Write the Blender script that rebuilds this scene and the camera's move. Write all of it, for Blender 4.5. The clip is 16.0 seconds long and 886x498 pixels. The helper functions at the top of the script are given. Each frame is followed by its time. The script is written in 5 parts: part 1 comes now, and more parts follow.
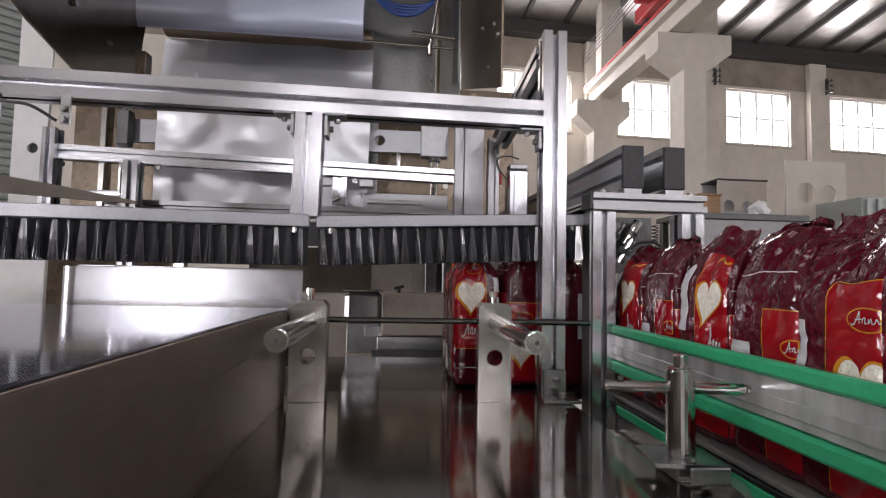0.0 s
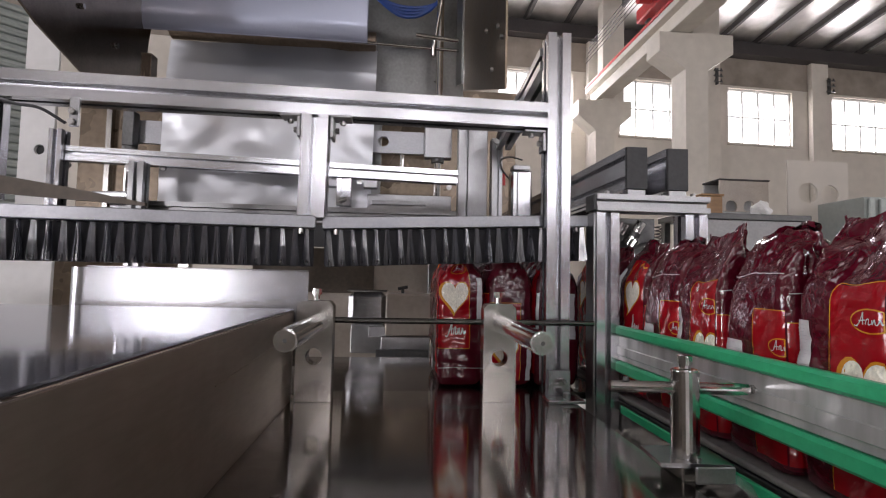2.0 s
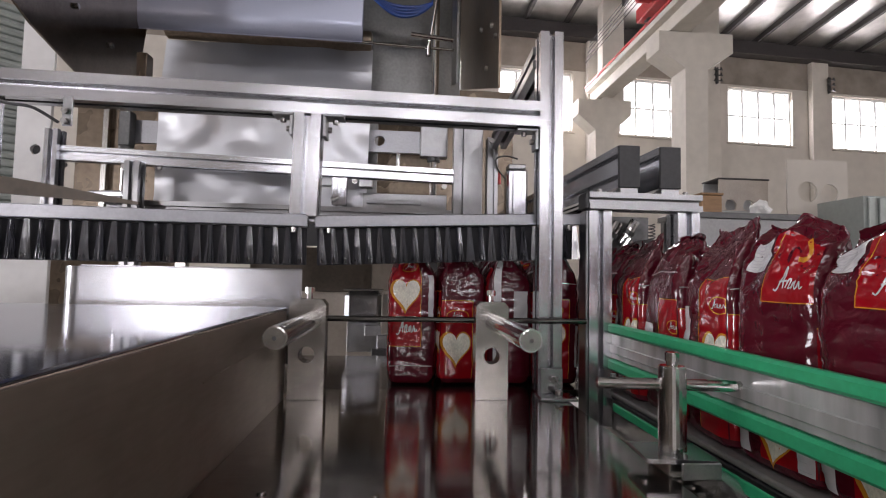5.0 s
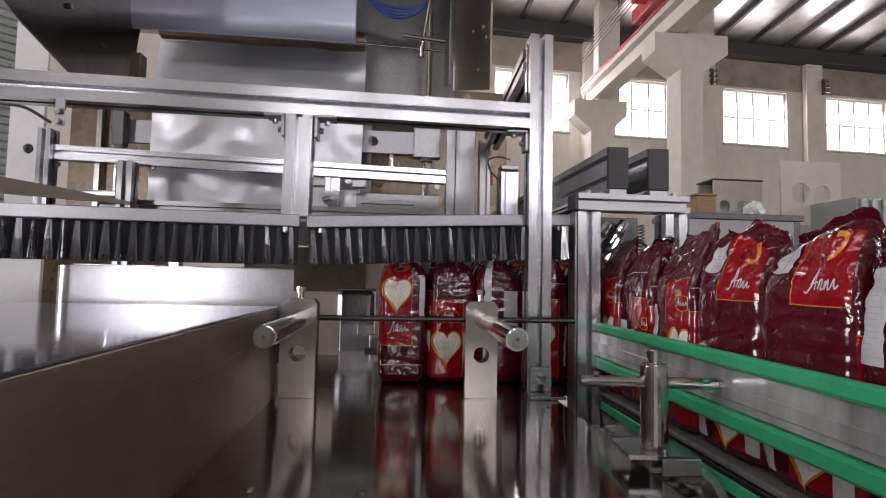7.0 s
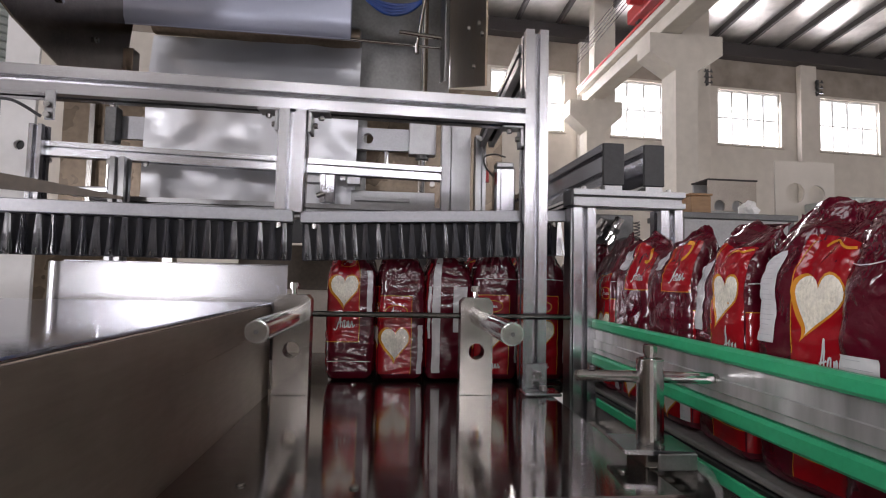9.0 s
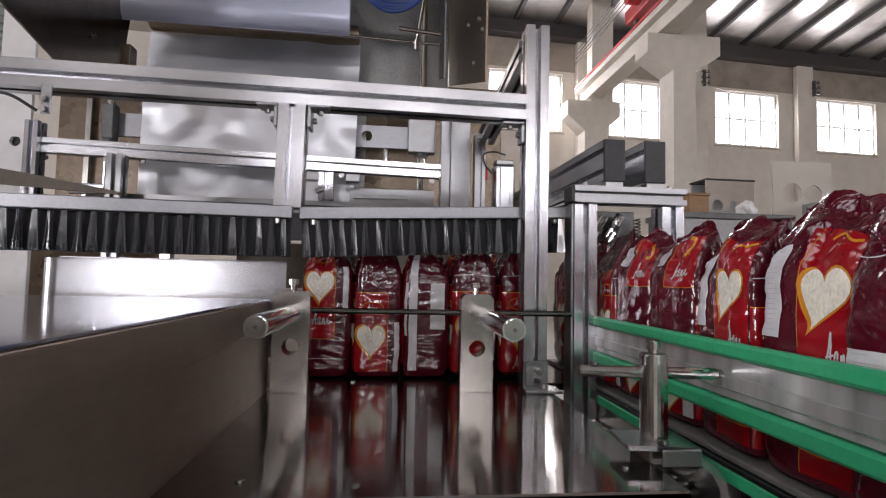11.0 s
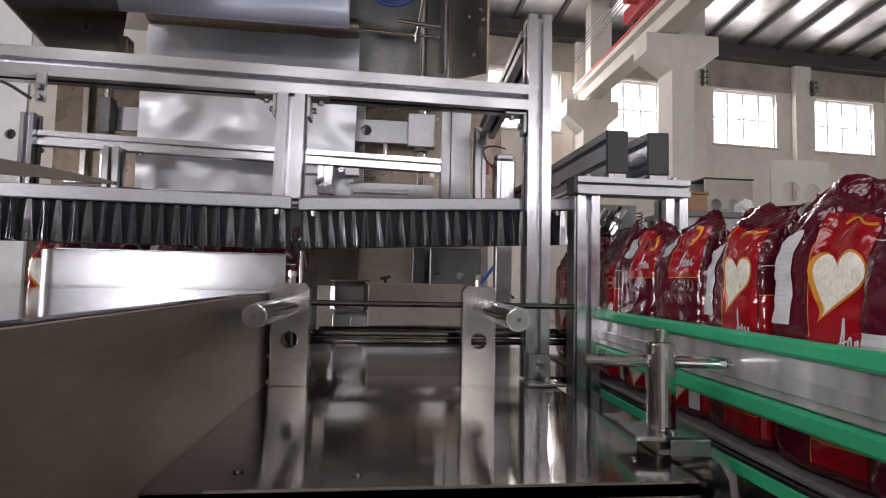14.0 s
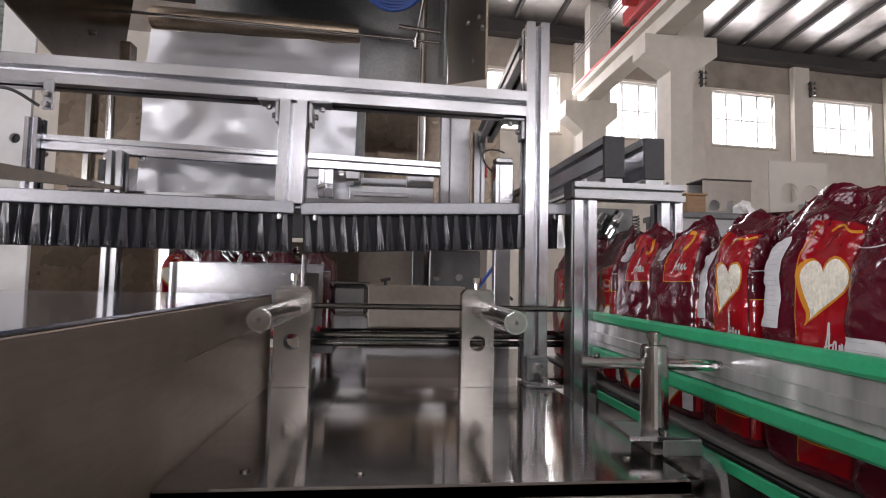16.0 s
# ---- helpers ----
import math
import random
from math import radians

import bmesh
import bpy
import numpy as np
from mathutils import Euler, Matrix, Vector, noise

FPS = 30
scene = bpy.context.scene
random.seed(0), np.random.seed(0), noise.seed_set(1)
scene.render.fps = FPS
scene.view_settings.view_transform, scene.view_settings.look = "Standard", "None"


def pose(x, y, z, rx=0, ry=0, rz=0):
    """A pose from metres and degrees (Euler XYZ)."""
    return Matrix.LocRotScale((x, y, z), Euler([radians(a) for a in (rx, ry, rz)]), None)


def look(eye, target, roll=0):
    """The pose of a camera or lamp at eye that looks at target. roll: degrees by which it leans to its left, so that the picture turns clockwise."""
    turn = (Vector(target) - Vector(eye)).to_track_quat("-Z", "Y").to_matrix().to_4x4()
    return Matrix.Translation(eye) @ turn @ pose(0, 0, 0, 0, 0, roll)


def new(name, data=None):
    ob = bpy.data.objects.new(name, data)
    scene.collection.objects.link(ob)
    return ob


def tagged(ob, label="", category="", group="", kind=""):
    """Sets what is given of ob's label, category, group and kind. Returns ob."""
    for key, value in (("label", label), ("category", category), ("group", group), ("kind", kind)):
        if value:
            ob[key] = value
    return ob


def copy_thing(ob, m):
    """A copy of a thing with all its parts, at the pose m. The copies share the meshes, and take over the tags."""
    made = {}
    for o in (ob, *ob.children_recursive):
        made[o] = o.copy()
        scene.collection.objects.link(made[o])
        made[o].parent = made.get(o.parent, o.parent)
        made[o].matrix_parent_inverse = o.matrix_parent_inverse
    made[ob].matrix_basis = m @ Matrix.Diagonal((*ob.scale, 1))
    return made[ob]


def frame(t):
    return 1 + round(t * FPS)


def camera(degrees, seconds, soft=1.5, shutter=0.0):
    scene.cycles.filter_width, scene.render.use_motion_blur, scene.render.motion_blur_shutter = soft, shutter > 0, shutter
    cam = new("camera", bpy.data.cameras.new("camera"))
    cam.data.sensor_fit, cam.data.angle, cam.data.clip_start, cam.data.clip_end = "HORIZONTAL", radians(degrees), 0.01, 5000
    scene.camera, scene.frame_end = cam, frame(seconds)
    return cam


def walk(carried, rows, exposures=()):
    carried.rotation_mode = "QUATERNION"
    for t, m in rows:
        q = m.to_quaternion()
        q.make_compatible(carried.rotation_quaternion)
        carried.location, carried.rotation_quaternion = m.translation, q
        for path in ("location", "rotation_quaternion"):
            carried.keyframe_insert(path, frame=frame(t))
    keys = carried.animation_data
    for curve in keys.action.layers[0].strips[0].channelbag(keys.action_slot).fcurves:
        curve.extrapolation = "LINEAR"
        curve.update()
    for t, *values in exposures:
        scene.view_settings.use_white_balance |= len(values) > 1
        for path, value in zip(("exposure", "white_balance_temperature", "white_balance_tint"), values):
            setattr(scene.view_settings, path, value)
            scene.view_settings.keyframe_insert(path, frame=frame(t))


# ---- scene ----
cam = camera(82.0, 16.0, soft=1.1)
PATH = [
    (0, (-0.049, 0.224, 0.174), (0.117, 2.214, 0.289), 1.2),
    (0.5, (-0.051, 0.224, 0.174), (0.113, 2.214, 0.29), 1.2),
    (1, (-0.056, 0.221, 0.176), (0.109, 2.211, 0.291), 1.2),
    (1.5, (-0.058, 0.218, 0.177), (0.104, 2.208, 0.292), 1.2),
    (2, (-0.055, 0.219, 0.175), (0.106, 2.209, 0.29), 1.2),
    (2.5, (-0.052, 0.222, 0.173), (0.108, 2.212, 0.288), 1.1),
    (3, (-0.053, 0.22, 0.173), (0.104, 2.211, 0.289), 1.1),
    (3.5, (-0.056, 0.221, 0.172), (0.101, 2.212, 0.286), 1.2),
    (4, (-0.053, 0.223, 0.172), (0.102, 2.213, 0.286), 1.1),
    (6.5, (-0.035, 0.203, 0.175), (0.134, 2.192, 0.289), 1.2),
    (7, (-0.035, 0.207, 0.173), (0.138, 2.196, 0.287), 1.2),
    (7.5, (-0.034, 0.207, 0.172), (0.143, 2.196, 0.287), 1.2),
    (8, (-0.03, 0.208, 0.17), (0.151, 2.196, 0.284), 1.2),
    (8.5, (-0.029, 0.211, 0.169), (0.156, 2.2, 0.284), 1.2),
    (9, (-0.033, 0.212, 0.167), (0.156, 2.2, 0.282), 1.2),
    (11.5, (-0.036, 0.22, 0.16), (0.163, 2.207, 0.276), 1.2),
    (12, (-0.034, 0.224, 0.157), (0.166, 2.21, 0.272), 1.2),
    (12.5, (-0.032, 0.235, 0.152), (0.168, 2.222, 0.267), 1.2),
    (13, (-0.035, 0.239, 0.151), (0.163, 2.226, 0.265), 1.2),
    (13.5, (-0.038, 0.233, 0.15), (0.165, 2.219, 0.267), 1.2),
    (14, (-0.039, 0.229, 0.15), (0.165, 2.216, 0.266), 1.2),
    (14.5, (-0.041, 0.229, 0.151), (0.163, 2.215, 0.268), 1.2),
    (15, (-0.044, 0.227, 0.152), (0.162, 2.213, 0.269), 1.2),
    (15.5, (-0.044, 0.222, 0.153), (0.162, 2.208, 0.271), 1.1),
    (16, (-0.041, 0.215, 0.154), (0.166, 2.201, 0.272), 1.2),
]
walk(cam, [(t, look(eye, target, roll)) for t, eye, target, roll in PATH], exposures=[(0, -0.18, 6700, 20), (14, -0.18, 6700, 20), (16, -0.1, 6700, 20)])

# ---------- light ----------
world = bpy.data.worlds.new("sky_world")
scene.world = world
world.use_nodes = True
wn = world.node_tree
sky = wn.nodes.new("ShaderNodeTexSky")
sky.sky_type, sky.sun_disc = "NISHITA", False
sky.sun_elevation, sky.sun_rotation = radians(48), radians(200)
wn.links.new(sky.outputs["Color"], wn.nodes["Background"].inputs["Color"])
wn.nodes["Background"].inputs["Strength"].default_value = 0.15


def window_light(name, at, toward, w, h, power, colour=(0.93, 0.97, 1.0)):
    """Rectangular daylight lamp; all but the roof one stand in an opening."""
    d = bpy.data.lights.new(name, "AREA")
    d.shape, d.size, d.size_y, d.energy, d.color = "RECTANGLE", w, h, power, colour
    ob = new(name, d)
    ob.matrix_world = look(at, toward)
    return ob


# ---------- materials ----------
def mat(name, colour, rough=0.5, metal=0.0, bump=0.0, scale=40.0, vary=0.15, stretch=(1, 1, 1), rvary=0.1, coat=0.0, spec=0.5):
    m = bpy.data.materials.new(name)
    m.use_nodes = True
    nt = m.node_tree
    b = nt.nodes["Principled BSDF"]
    b.inputs["Metallic"].default_value = metal
    b.inputs["Coat Weight"].default_value = coat
    b.inputs["Specular IOR Level"].default_value = spec
    co = nt.nodes.new("ShaderNodeTexCoord")
    mp = nt.nodes.new("ShaderNodeMapping")
    mp.inputs["Scale"].default_value = stretch
    nt.links.new(co.outputs["Object"], mp.inputs["Vector"])
    n1 = nt.nodes.new("ShaderNodeTexNoise")
    n1.inputs["Scale"].default_value, n1.inputs["Detail"].default_value = scale, 6
    nt.links.new(mp.outputs["Vector"], n1.inputs["Vector"])
    n2 = nt.nodes.new("ShaderNodeTexNoise")
    n2.inputs["Scale"].default_value, n2.inputs["Detail"].default_value = scale * 0.12, 3
    nt.links.new(co.outputs["Object"], n2.inputs["Vector"])
    mix = nt.nodes.new("ShaderNodeMix")
    mix.data_type = "RGBA"
    mix.inputs["A"].default_value = (*[c * (1 - vary) for c in colour], 1)
    mix.inputs["B"].default_value = (*[min(1, c * (1 + vary)) for c in colour], 1)
    add = nt.nodes.new("ShaderNodeMath")
    add.operation = "ADD"
    nt.links.new(n1.outputs["Fac"], add.inputs[0])
    nt.links.new(n2.outputs["Fac"], add.inputs[1])
    sub = nt.nodes.new("ShaderNodeMath")
    sub.operation = "MULTIPLY_ADD"
    sub.inputs[1].default_value, sub.inputs[2].default_value = 1.6, -1.1
    sub.use_clamp = True
    nt.links.new(add.outputs[0], sub.inputs[0])
    nt.links.new(sub.outputs[0], mix.inputs["Factor"])
    nt.links.new(mix.outputs["Result"], b.inputs["Base Color"])
    rr = nt.nodes.new("ShaderNodeMapRange")
    rr.inputs["To Min"].default_value, rr.inputs["To Max"].default_value = max(0.02, rough - rvary), min(1, rough + rvary)
    nt.links.new(n2.outputs["Fac"], rr.inputs["Value"])
    nt.links.new(rr.outputs["Result"], b.inputs["Roughness"])
    if bump:
        bp = nt.nodes.new("ShaderNodeBump")
        bp.inputs["Strength"].default_value, bp.inputs["Distance"].default_value = bump, 0.002
        nt.links.new(n1.outputs["Fac"], bp.inputs["Height"])
        nt.links.new(bp.outputs["Normal"], b.inputs["Normal"])
    return m


def film_mat(name, colour, clear, relief=0.45):
    m = bpy.data.materials.new(name)
    m.use_nodes = True
    nt = m.node_tree
    b = nt.nodes["Principled BSDF"]
    b.inputs["Base Color"].default_value = (*colour, 1)
    b.inputs["Roughness"].default_value = 0.3
    b.inputs["Metallic"].default_value = 0.55
    b.inputs["Coat Weight"].default_value = 0.3
    b.inputs["Coat Roughness"].default_value = 0.2
    tr = nt.nodes.new("ShaderNodeBsdfTransparent")
    tr.inputs["Color"].default_value = (0.92, 0.93, 0.96, 1)
    mx = nt.nodes.new("ShaderNodeMixShader")
    mx.inputs[0].default_value = clear
    nt.links.new(b.outputs[0], mx.inputs[1])
    nt.links.new(tr.outputs[0], mx.inputs[2])
    nt.links.new(mx.outputs[0], nt.nodes["Material Output"].inputs["Surface"])
    co = nt.nodes.new("ShaderNodeTexCoord")
    mp = nt.nodes.new("ShaderNodeMapping")
    mp.inputs["Scale"].default_value = (1, 1, 2.6)
    nz = nt.nodes.new("ShaderNodeTexNoise")
    nz.inputs["Scale"].default_value, nz.inputs["Detail"].default_value = 5, 1.5
    bp = nt.nodes.new("ShaderNodeBump")
    bp.inputs["Strength"].default_value, bp.inputs["Distance"].default_value = relief, 0.02
    nt.links.new(co.outputs["Object"], mp.inputs["Vector"])
    nt.links.new(mp.outputs["Vector"], nz.inputs["Vector"])
    nt.links.new(nz.outputs["Fac"], bp.inputs["Height"])
    nt.links.new(bp.outputs["Normal"], b.inputs["Normal"])
    nt.links.new(bp.outputs["Normal"], b.inputs["Coat Normal"])
    return m


def bag_mat(name, colour, rough=0.14, size=1.0, vary=0.2):
    """Glossy crumpled plastic film: soft dents, sharp creases and fine wrinkles."""
    m = mat(name, colour, rough, 0, 0, 60, vary, (1, 1, 0.7), 0.04, 0.35)
    nt = m.node_tree
    b = nt.nodes["Principled BSDF"]
    b.inputs["Coat Roughness"].default_value = 0.06
    co = nt.nodes.new("ShaderNodeTexCoord")
    oi = nt.nodes.new("ShaderNodeObjectInfo")
    off = nt.nodes.new("ShaderNodeVectorMath")
    off.operation = "ADD"
    nt.links.new(co.outputs["Object"], off.inputs[0])
    nt.links.new(oi.outputs["Random"], off.inputs[1])
    big = nt.nodes.new("ShaderNodeTexNoise")
    big.inputs["Scale"].default_value, big.inputs["Detail"].default_value, big.inputs["Distortion"].default_value = 34 * size, 2.5, 1.0
    nt.links.new(off.outputs[0], big.inputs["Vector"])
    warp = nt.nodes.new("ShaderNodeVectorMath")
    warp.operation = "MULTIPLY_ADD"
    nt.links.new(big.outputs["Color"], warp.inputs[0])
    warp.inputs[1].default_value = (0.025, 0.025, 0.025)
    nt.links.new(off.outputs[0], warp.inputs[2])
    vor = nt.nodes.new("ShaderNodeTexVoronoi")
    vor.feature = "DISTANCE_TO_EDGE"
    vor.inputs["Scale"].default_value = 60 * size
    nt.links.new(warp.outputs[0], vor.inputs["Vector"])
    lim = nt.nodes.new("ShaderNodeMath")
    lim.operation = "MINIMUM"
    lim.inputs[1].default_value = 0.22
    nt.links.new(vor.outputs["Distance"], lim.inputs[0])
    b1 = nt.nodes.new("ShaderNodeBump")
    b1.inputs["Distance"].default_value = 0.006
    nt.links.new(big.outputs["Fac"], b1.inputs["Height"])
    b2 = nt.nodes.new("ShaderNodeBump")
    b2.inputs["Distance"].default_value = 0.0035
    # the filled body is taut, the gathered top crumpled
    sep = nt.nodes.new("ShaderNodeSeparateXYZ")
    nt.links.new(co.outputs["Object"], sep.inputs[0])
    for node, low, high in ((b1, 0.15, 0.7), (b2, 0.04, 0.5)):
        mr = nt.nodes.new("ShaderNodeMapRange")
        mr.inputs["From Min"].default_value, mr.inputs["From Max"].default_value = 0.12, 0.185
        mr.inputs["To Min"].default_value, mr.inputs["To Max"].default_value = low, high
        nt.links.new(sep.outputs["Z"], mr.inputs["Value"])
        nt.links.new(mr.outputs["Result"], node.inputs["Strength"])
    nt.links.new(lim.outputs[0], b2.inputs["Height"])
    nt.links.new(b1.outputs["Normal"], b2.inputs["Normal"])
    nt.links.new(b2.outputs["Normal"], b.inputs["Normal"])
    nt.links.new(b2.outputs["Normal"], b.inputs["Coat Normal"])
    return m


def glow_mat(name, colour, power):
    m = bpy.data.materials.new(name)
    m.use_nodes = True
    b = m.node_tree.nodes["Principled BSDF"]
    b.inputs["Base Color"].default_value = (0, 0, 0, 1)
    b.inputs["Emission Color"].default_value = (*colour, 1)
    b.inputs["Emission Strength"].default_value = power
    return m


ALU = mat("anodised_aluminium", (0.49, 0.49, 0.51), 0.21, 0.97, 0.0, 500, 0.05, (1, 1, 1), 0.03)
# Dimmer aluminium; on rear posts and beams it puts shade into the colour.
ALU_DIM = mat("dimmed_aluminium", (0.31, 0.31, 0.315), 0.33, 0.95, 0.012, 400, 0.12)
STEEL = mat("brushed_stainless", (0.38, 0.37, 0.35), 0.22, 1.0, 0.012, 420, 0.1, (0.06, 1, 1), 0.05)
SCREW = mat("zinc_plated_screw", (0.34, 0.33, 0.32), 0.28, 1.0, 0.02, 300, 0.2)
PLATE = mat("polished_stainless_plate", (0.41, 0.38, 0.36), 0.09, 1.0, 0.0, 500, 0.12, (0.05, 1, 1), 0.02)
def broad_sheen(m, colour, rough, share):
    nt = m.node_tree
    g = nt.nodes.new("ShaderNodeBsdfGlossy")
    g.inputs["Color"].default_value, g.inputs["Roughness"].default_value = (*colour, 1), rough
    mx = nt.nodes.new("ShaderNodeMixShader")
    mx.inputs[0].default_value = share
    nt.links.new(nt.nodes["Principled BSDF"].outputs[0], mx.inputs[1])
    nt.links.new(g.outputs[0], mx.inputs[2])
    nt.links.new(mx.outputs[0], nt.nodes["Material Output"].inputs["Surface"])




def brushed(m, axis, amount):
    """Fine brushing that draws reflections out along an axis."""
    nt = m.node_tree
    b = nt.nodes["Principled BSDF"]
    b.inputs["Anisotropic"].default_value = amount
    along = nt.nodes.new("ShaderNodeCombineXYZ")
    along.inputs[axis].default_value = 1.0
    nt.links.new(along.outputs[0], b.inputs["Tangent"])


brushed(PLATE, "Y", 0.92)
broad_sheen(PLATE, (0.45, 0.43, 0.42), 0.4, 0.06)
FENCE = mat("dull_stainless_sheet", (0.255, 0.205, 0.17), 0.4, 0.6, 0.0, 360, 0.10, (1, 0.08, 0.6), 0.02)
# Darker, browner copy of the steel: the fence's dark reflection in the colour.
BLOCK = mat("darkened_steel_block", (0.30, 0.285, 0.265), 0.24, 1.0, 0.01, 420, 0.12, (0.06, 1, 1), 0.02)
# Box top paler and bluer than the sides: reflected sky put into its colour.
BOXTOP = mat("sky_tinted_satin_top", (0.52, 0.53, 0.60), 0.10, 1.0, 0.004, 300, 0.08, (0.1, 1, 1), 0.03)
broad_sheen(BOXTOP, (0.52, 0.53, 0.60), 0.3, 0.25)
MIRROR = mat("bright_stainless_sheet", (0.36, 0.36, 0.375), 0.25, 1.0, 0.015, 340, 0.10, (0.3, 1, 1), 0.03)
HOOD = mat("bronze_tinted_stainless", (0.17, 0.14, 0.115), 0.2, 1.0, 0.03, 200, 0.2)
ARM_BROWN = mat("brown_tinted_arm", (0.085, 0.066, 0.05), 0.45, 0.3, 0.02, 80, 0.25)
TAN = mat("tan_painted_sheet", (0.15, 0.112, 0.078), 0.28, 0.5, 0.03, 60, 0.3)
HOOD_GREY = mat("grey_hood_sheet", (0.21, 0.21, 0.205), 0.32, 0.9, 0.03, 120, 0.15)
HOOD_TAN = mat("tan_tinted_stainless", (0.30, 0.235, 0.175), 0.34, 0.9, 0.02, 120, 0.2)
CHROME = mat("ground_steel_rod", (0.62, 0.61, 0.6), 0.14, 1.0, 0.02, 300, 0.1, (1, 1, 1), 0.04)
DARKSTEEL = mat("dark_steel", (0.12, 0.12, 0.12), 0.4, 0.9, 0.05, 150, 0.2)
BLACK = mat("black_plastic", (0.03, 0.03, 0.032), 0.45, 0, 0.05, 200, 0.2)
GREEN = mat("green_guide_plastic", (0.022, 0.40, 0.185), 0.35, 0, 0.04, 160, 0.12, (1, 1, 1), 0.08, 0.2)
# Upright streaks in colour and bump stand for the channel's blurred reflections.
CLEARALU = mat("streaked_guide_channel", (0.74, 0.745, 0.74), 0.2, 0.6, 0.16, 46, 0.45, (1, 0.9, 0.12), 0.12)
NYLON = mat("black_nylon_bristle", (0.048, 0.049, 0.06), 0.2, 0, 0, 300, 0.5, (1, 1, 0.1), 0.05, 0.4, 0.8)
GAP_SHADE = mat("bristle_gap_shade", (0.01, 0.01, 0.014), 0.6, 0, 0, 300, 0.3)
SLIDE = mat("dark_hardened_slide_rod", (0.20, 0.195, 0.19), 0.1, 1.0, 0.01, 300, 0.1, (1, 1, 1), 0.04)
HOLDER = mat("grey_brush_holder", (0.27, 0.27, 0.285), 0.34, 0.9, 0.02, 200, 0.1)
MAROON = bag_mat("maroon_plastic_film", (0.082, 0.004, 0.012))
RED = bag_mat("red_printed_film", (0.31, 0.005, 0.010), 0.13, 0.8)
GOLD = bag_mat("gold_printed_line", (0.60, 0.24, 0.02), 0.2)
RICE = mat("rice_behind_clear_film", (0.76, 0.71, 0.60), 0.25, 0, 0.9, 420, 0.22, (1, 1, 0.6), 0.08, 0.4)
PAPER = bag_mat("white_printed_label", (0.60, 0.59, 0.60), 0.25)
INK = mat("grey_ink", (0.38, 0.38, 0.40), 0.4, 0, 0, 60, 0.1)
FILM = film_mat("clear_packing_film", (0.60, 0.61, 0.64), 0.1, 0.3)
FILM_EDGE = film_mat("packing_film_loop", (0.43, 0.46, 0.57), 0.2, 0.08)
PLASTER = mat("white_plaster", (0.58, 0.535, 0.475), 0.85, 0, 0.15, 3, 0.1)
# Stain of the upper wall strip; also dims the unseen south wall.
PLASTER_DIRTY_DIM = mat("stained_dimmed_plaster", (0.31, 0.265, 0.225), 0.9, 0, 0.2, 2.2, 0.3)
CONCRETE = mat("concrete_column", (0.54, 0.50, 0.44), 0.85, 0, 0.15, 5, 0.1)
ROOFFOIL = mat("silver_roof_foil", (0.50, 0.48, 0.46), 0.34, 0.6, 1.0, 3.4, 0.25)
PURLIN = mat("dark_painted_steel", (0.04, 0.034, 0.034), 0.6, 0.0, 0.05, 20, 0.2)
REDPAINT = mat("red_crane_rail_paint", (0.45, 0.03, 0.03), 0.45, 0, 0.05, 20, 0.2)
FLOORM = mat("grey_factory_floor", (0.42, 0.40, 0.37), 0.35, 0, 0.05, 2, 0.15)
WHITE = mat("white_painted_sheet", (0.82, 0.81, 0.80), 0.35, 0, 0.03, 40, 0.06)
BEIGE = mat("beige_enclosure_paint", (0.40, 0.35, 0.30), 0.4, 0, 0.04, 60, 0.12)
GREYPAINT = mat("grey_painted_steel", (0.36, 0.36, 0.36), 0.45, 0, 0.04, 40, 0.12)
WOOD = mat("brown_wood", (0.30, 0.17, 0.08), 0.5, 0, 0.2, 30, 0.25, (0.2, 1, 1))
SIDING = mat("grey_green_ribbed_metal", (0.34, 0.37, 0.35), 0.4, 0.2, 0.04, 20, 0.1)
BLUE = mat("blue_air_hose", (0.01, 0.08, 0.40), 0.35, 0, 0, 50, 0.1)
FRAMEW = mat("white_window_frame", (0.75, 0.75, 0.73), 0.5, 0, 0, 20, 0.08)
BELT = mat("dark_conveyor_belt", (0.15, 0.145, 0.135), 0.45, 0, 0.1, 120, 0.25)
# Darker and browner than the polished top plate.
LANE_STEEL = mat("dark_slide_plate", (0.16, 0.13, 0.11), 0.14, 0.9, 0.02, 200, 0.3, (0.1, 1, 1), 0.06)
SKYGLOW = glow_mat("overcast_daylight", (0.93, 0.97, 1.0), 3.8)


# ---------- mesh helpers ----------
def part(name, bm, material, parent=None, label="", smooth=False):
    me = bpy.data.meshes.new(name)
    bmesh.ops.recalc_face_normals(bm, faces=bm.faces)
    bm.to_mesh(me)
    bm.free()
    me.materials.append(material)
    if smooth:
        for p in me.polygons:
            p.use_smooth = True
        me.set_sharp_from_angle(angle=radians(40))
    ob = new(name, me)
    ob.parent = parent
    return tagged(ob, label)


def thing(name, label, category, group="", m=None, kind=""):
    ob = new(name)
    ob.empty_display_size = 0.05
    if m is not None:
        ob.matrix_world = m
    return tagged(ob, label, category, group, kind)


def setting(name, bm, material, label, category, smooth=False):
    return tagged(part(name, bm, material, None, label, smooth), category=category, kind="structure")


def box(x0, x1, y0, y1, z0, z1, b=0.001, bm=None):
    t = bmesh.new()
    bmesh.ops.create_cube(t, size=1)
    for v in t.verts:
        v.co = ((x0 + x1) / 2 + v.co.x * (x1 - x0), (y0 + y1) / 2 + v.co.y * (y1 - y0), (z0 + z1) / 2 + v.co.z * (z1 - z0))
    if b:
        bmesh.ops.bevel(t, geom=t.edges[:], offset=b, segments=1, affect="EDGES")
    return merge(bm, t)


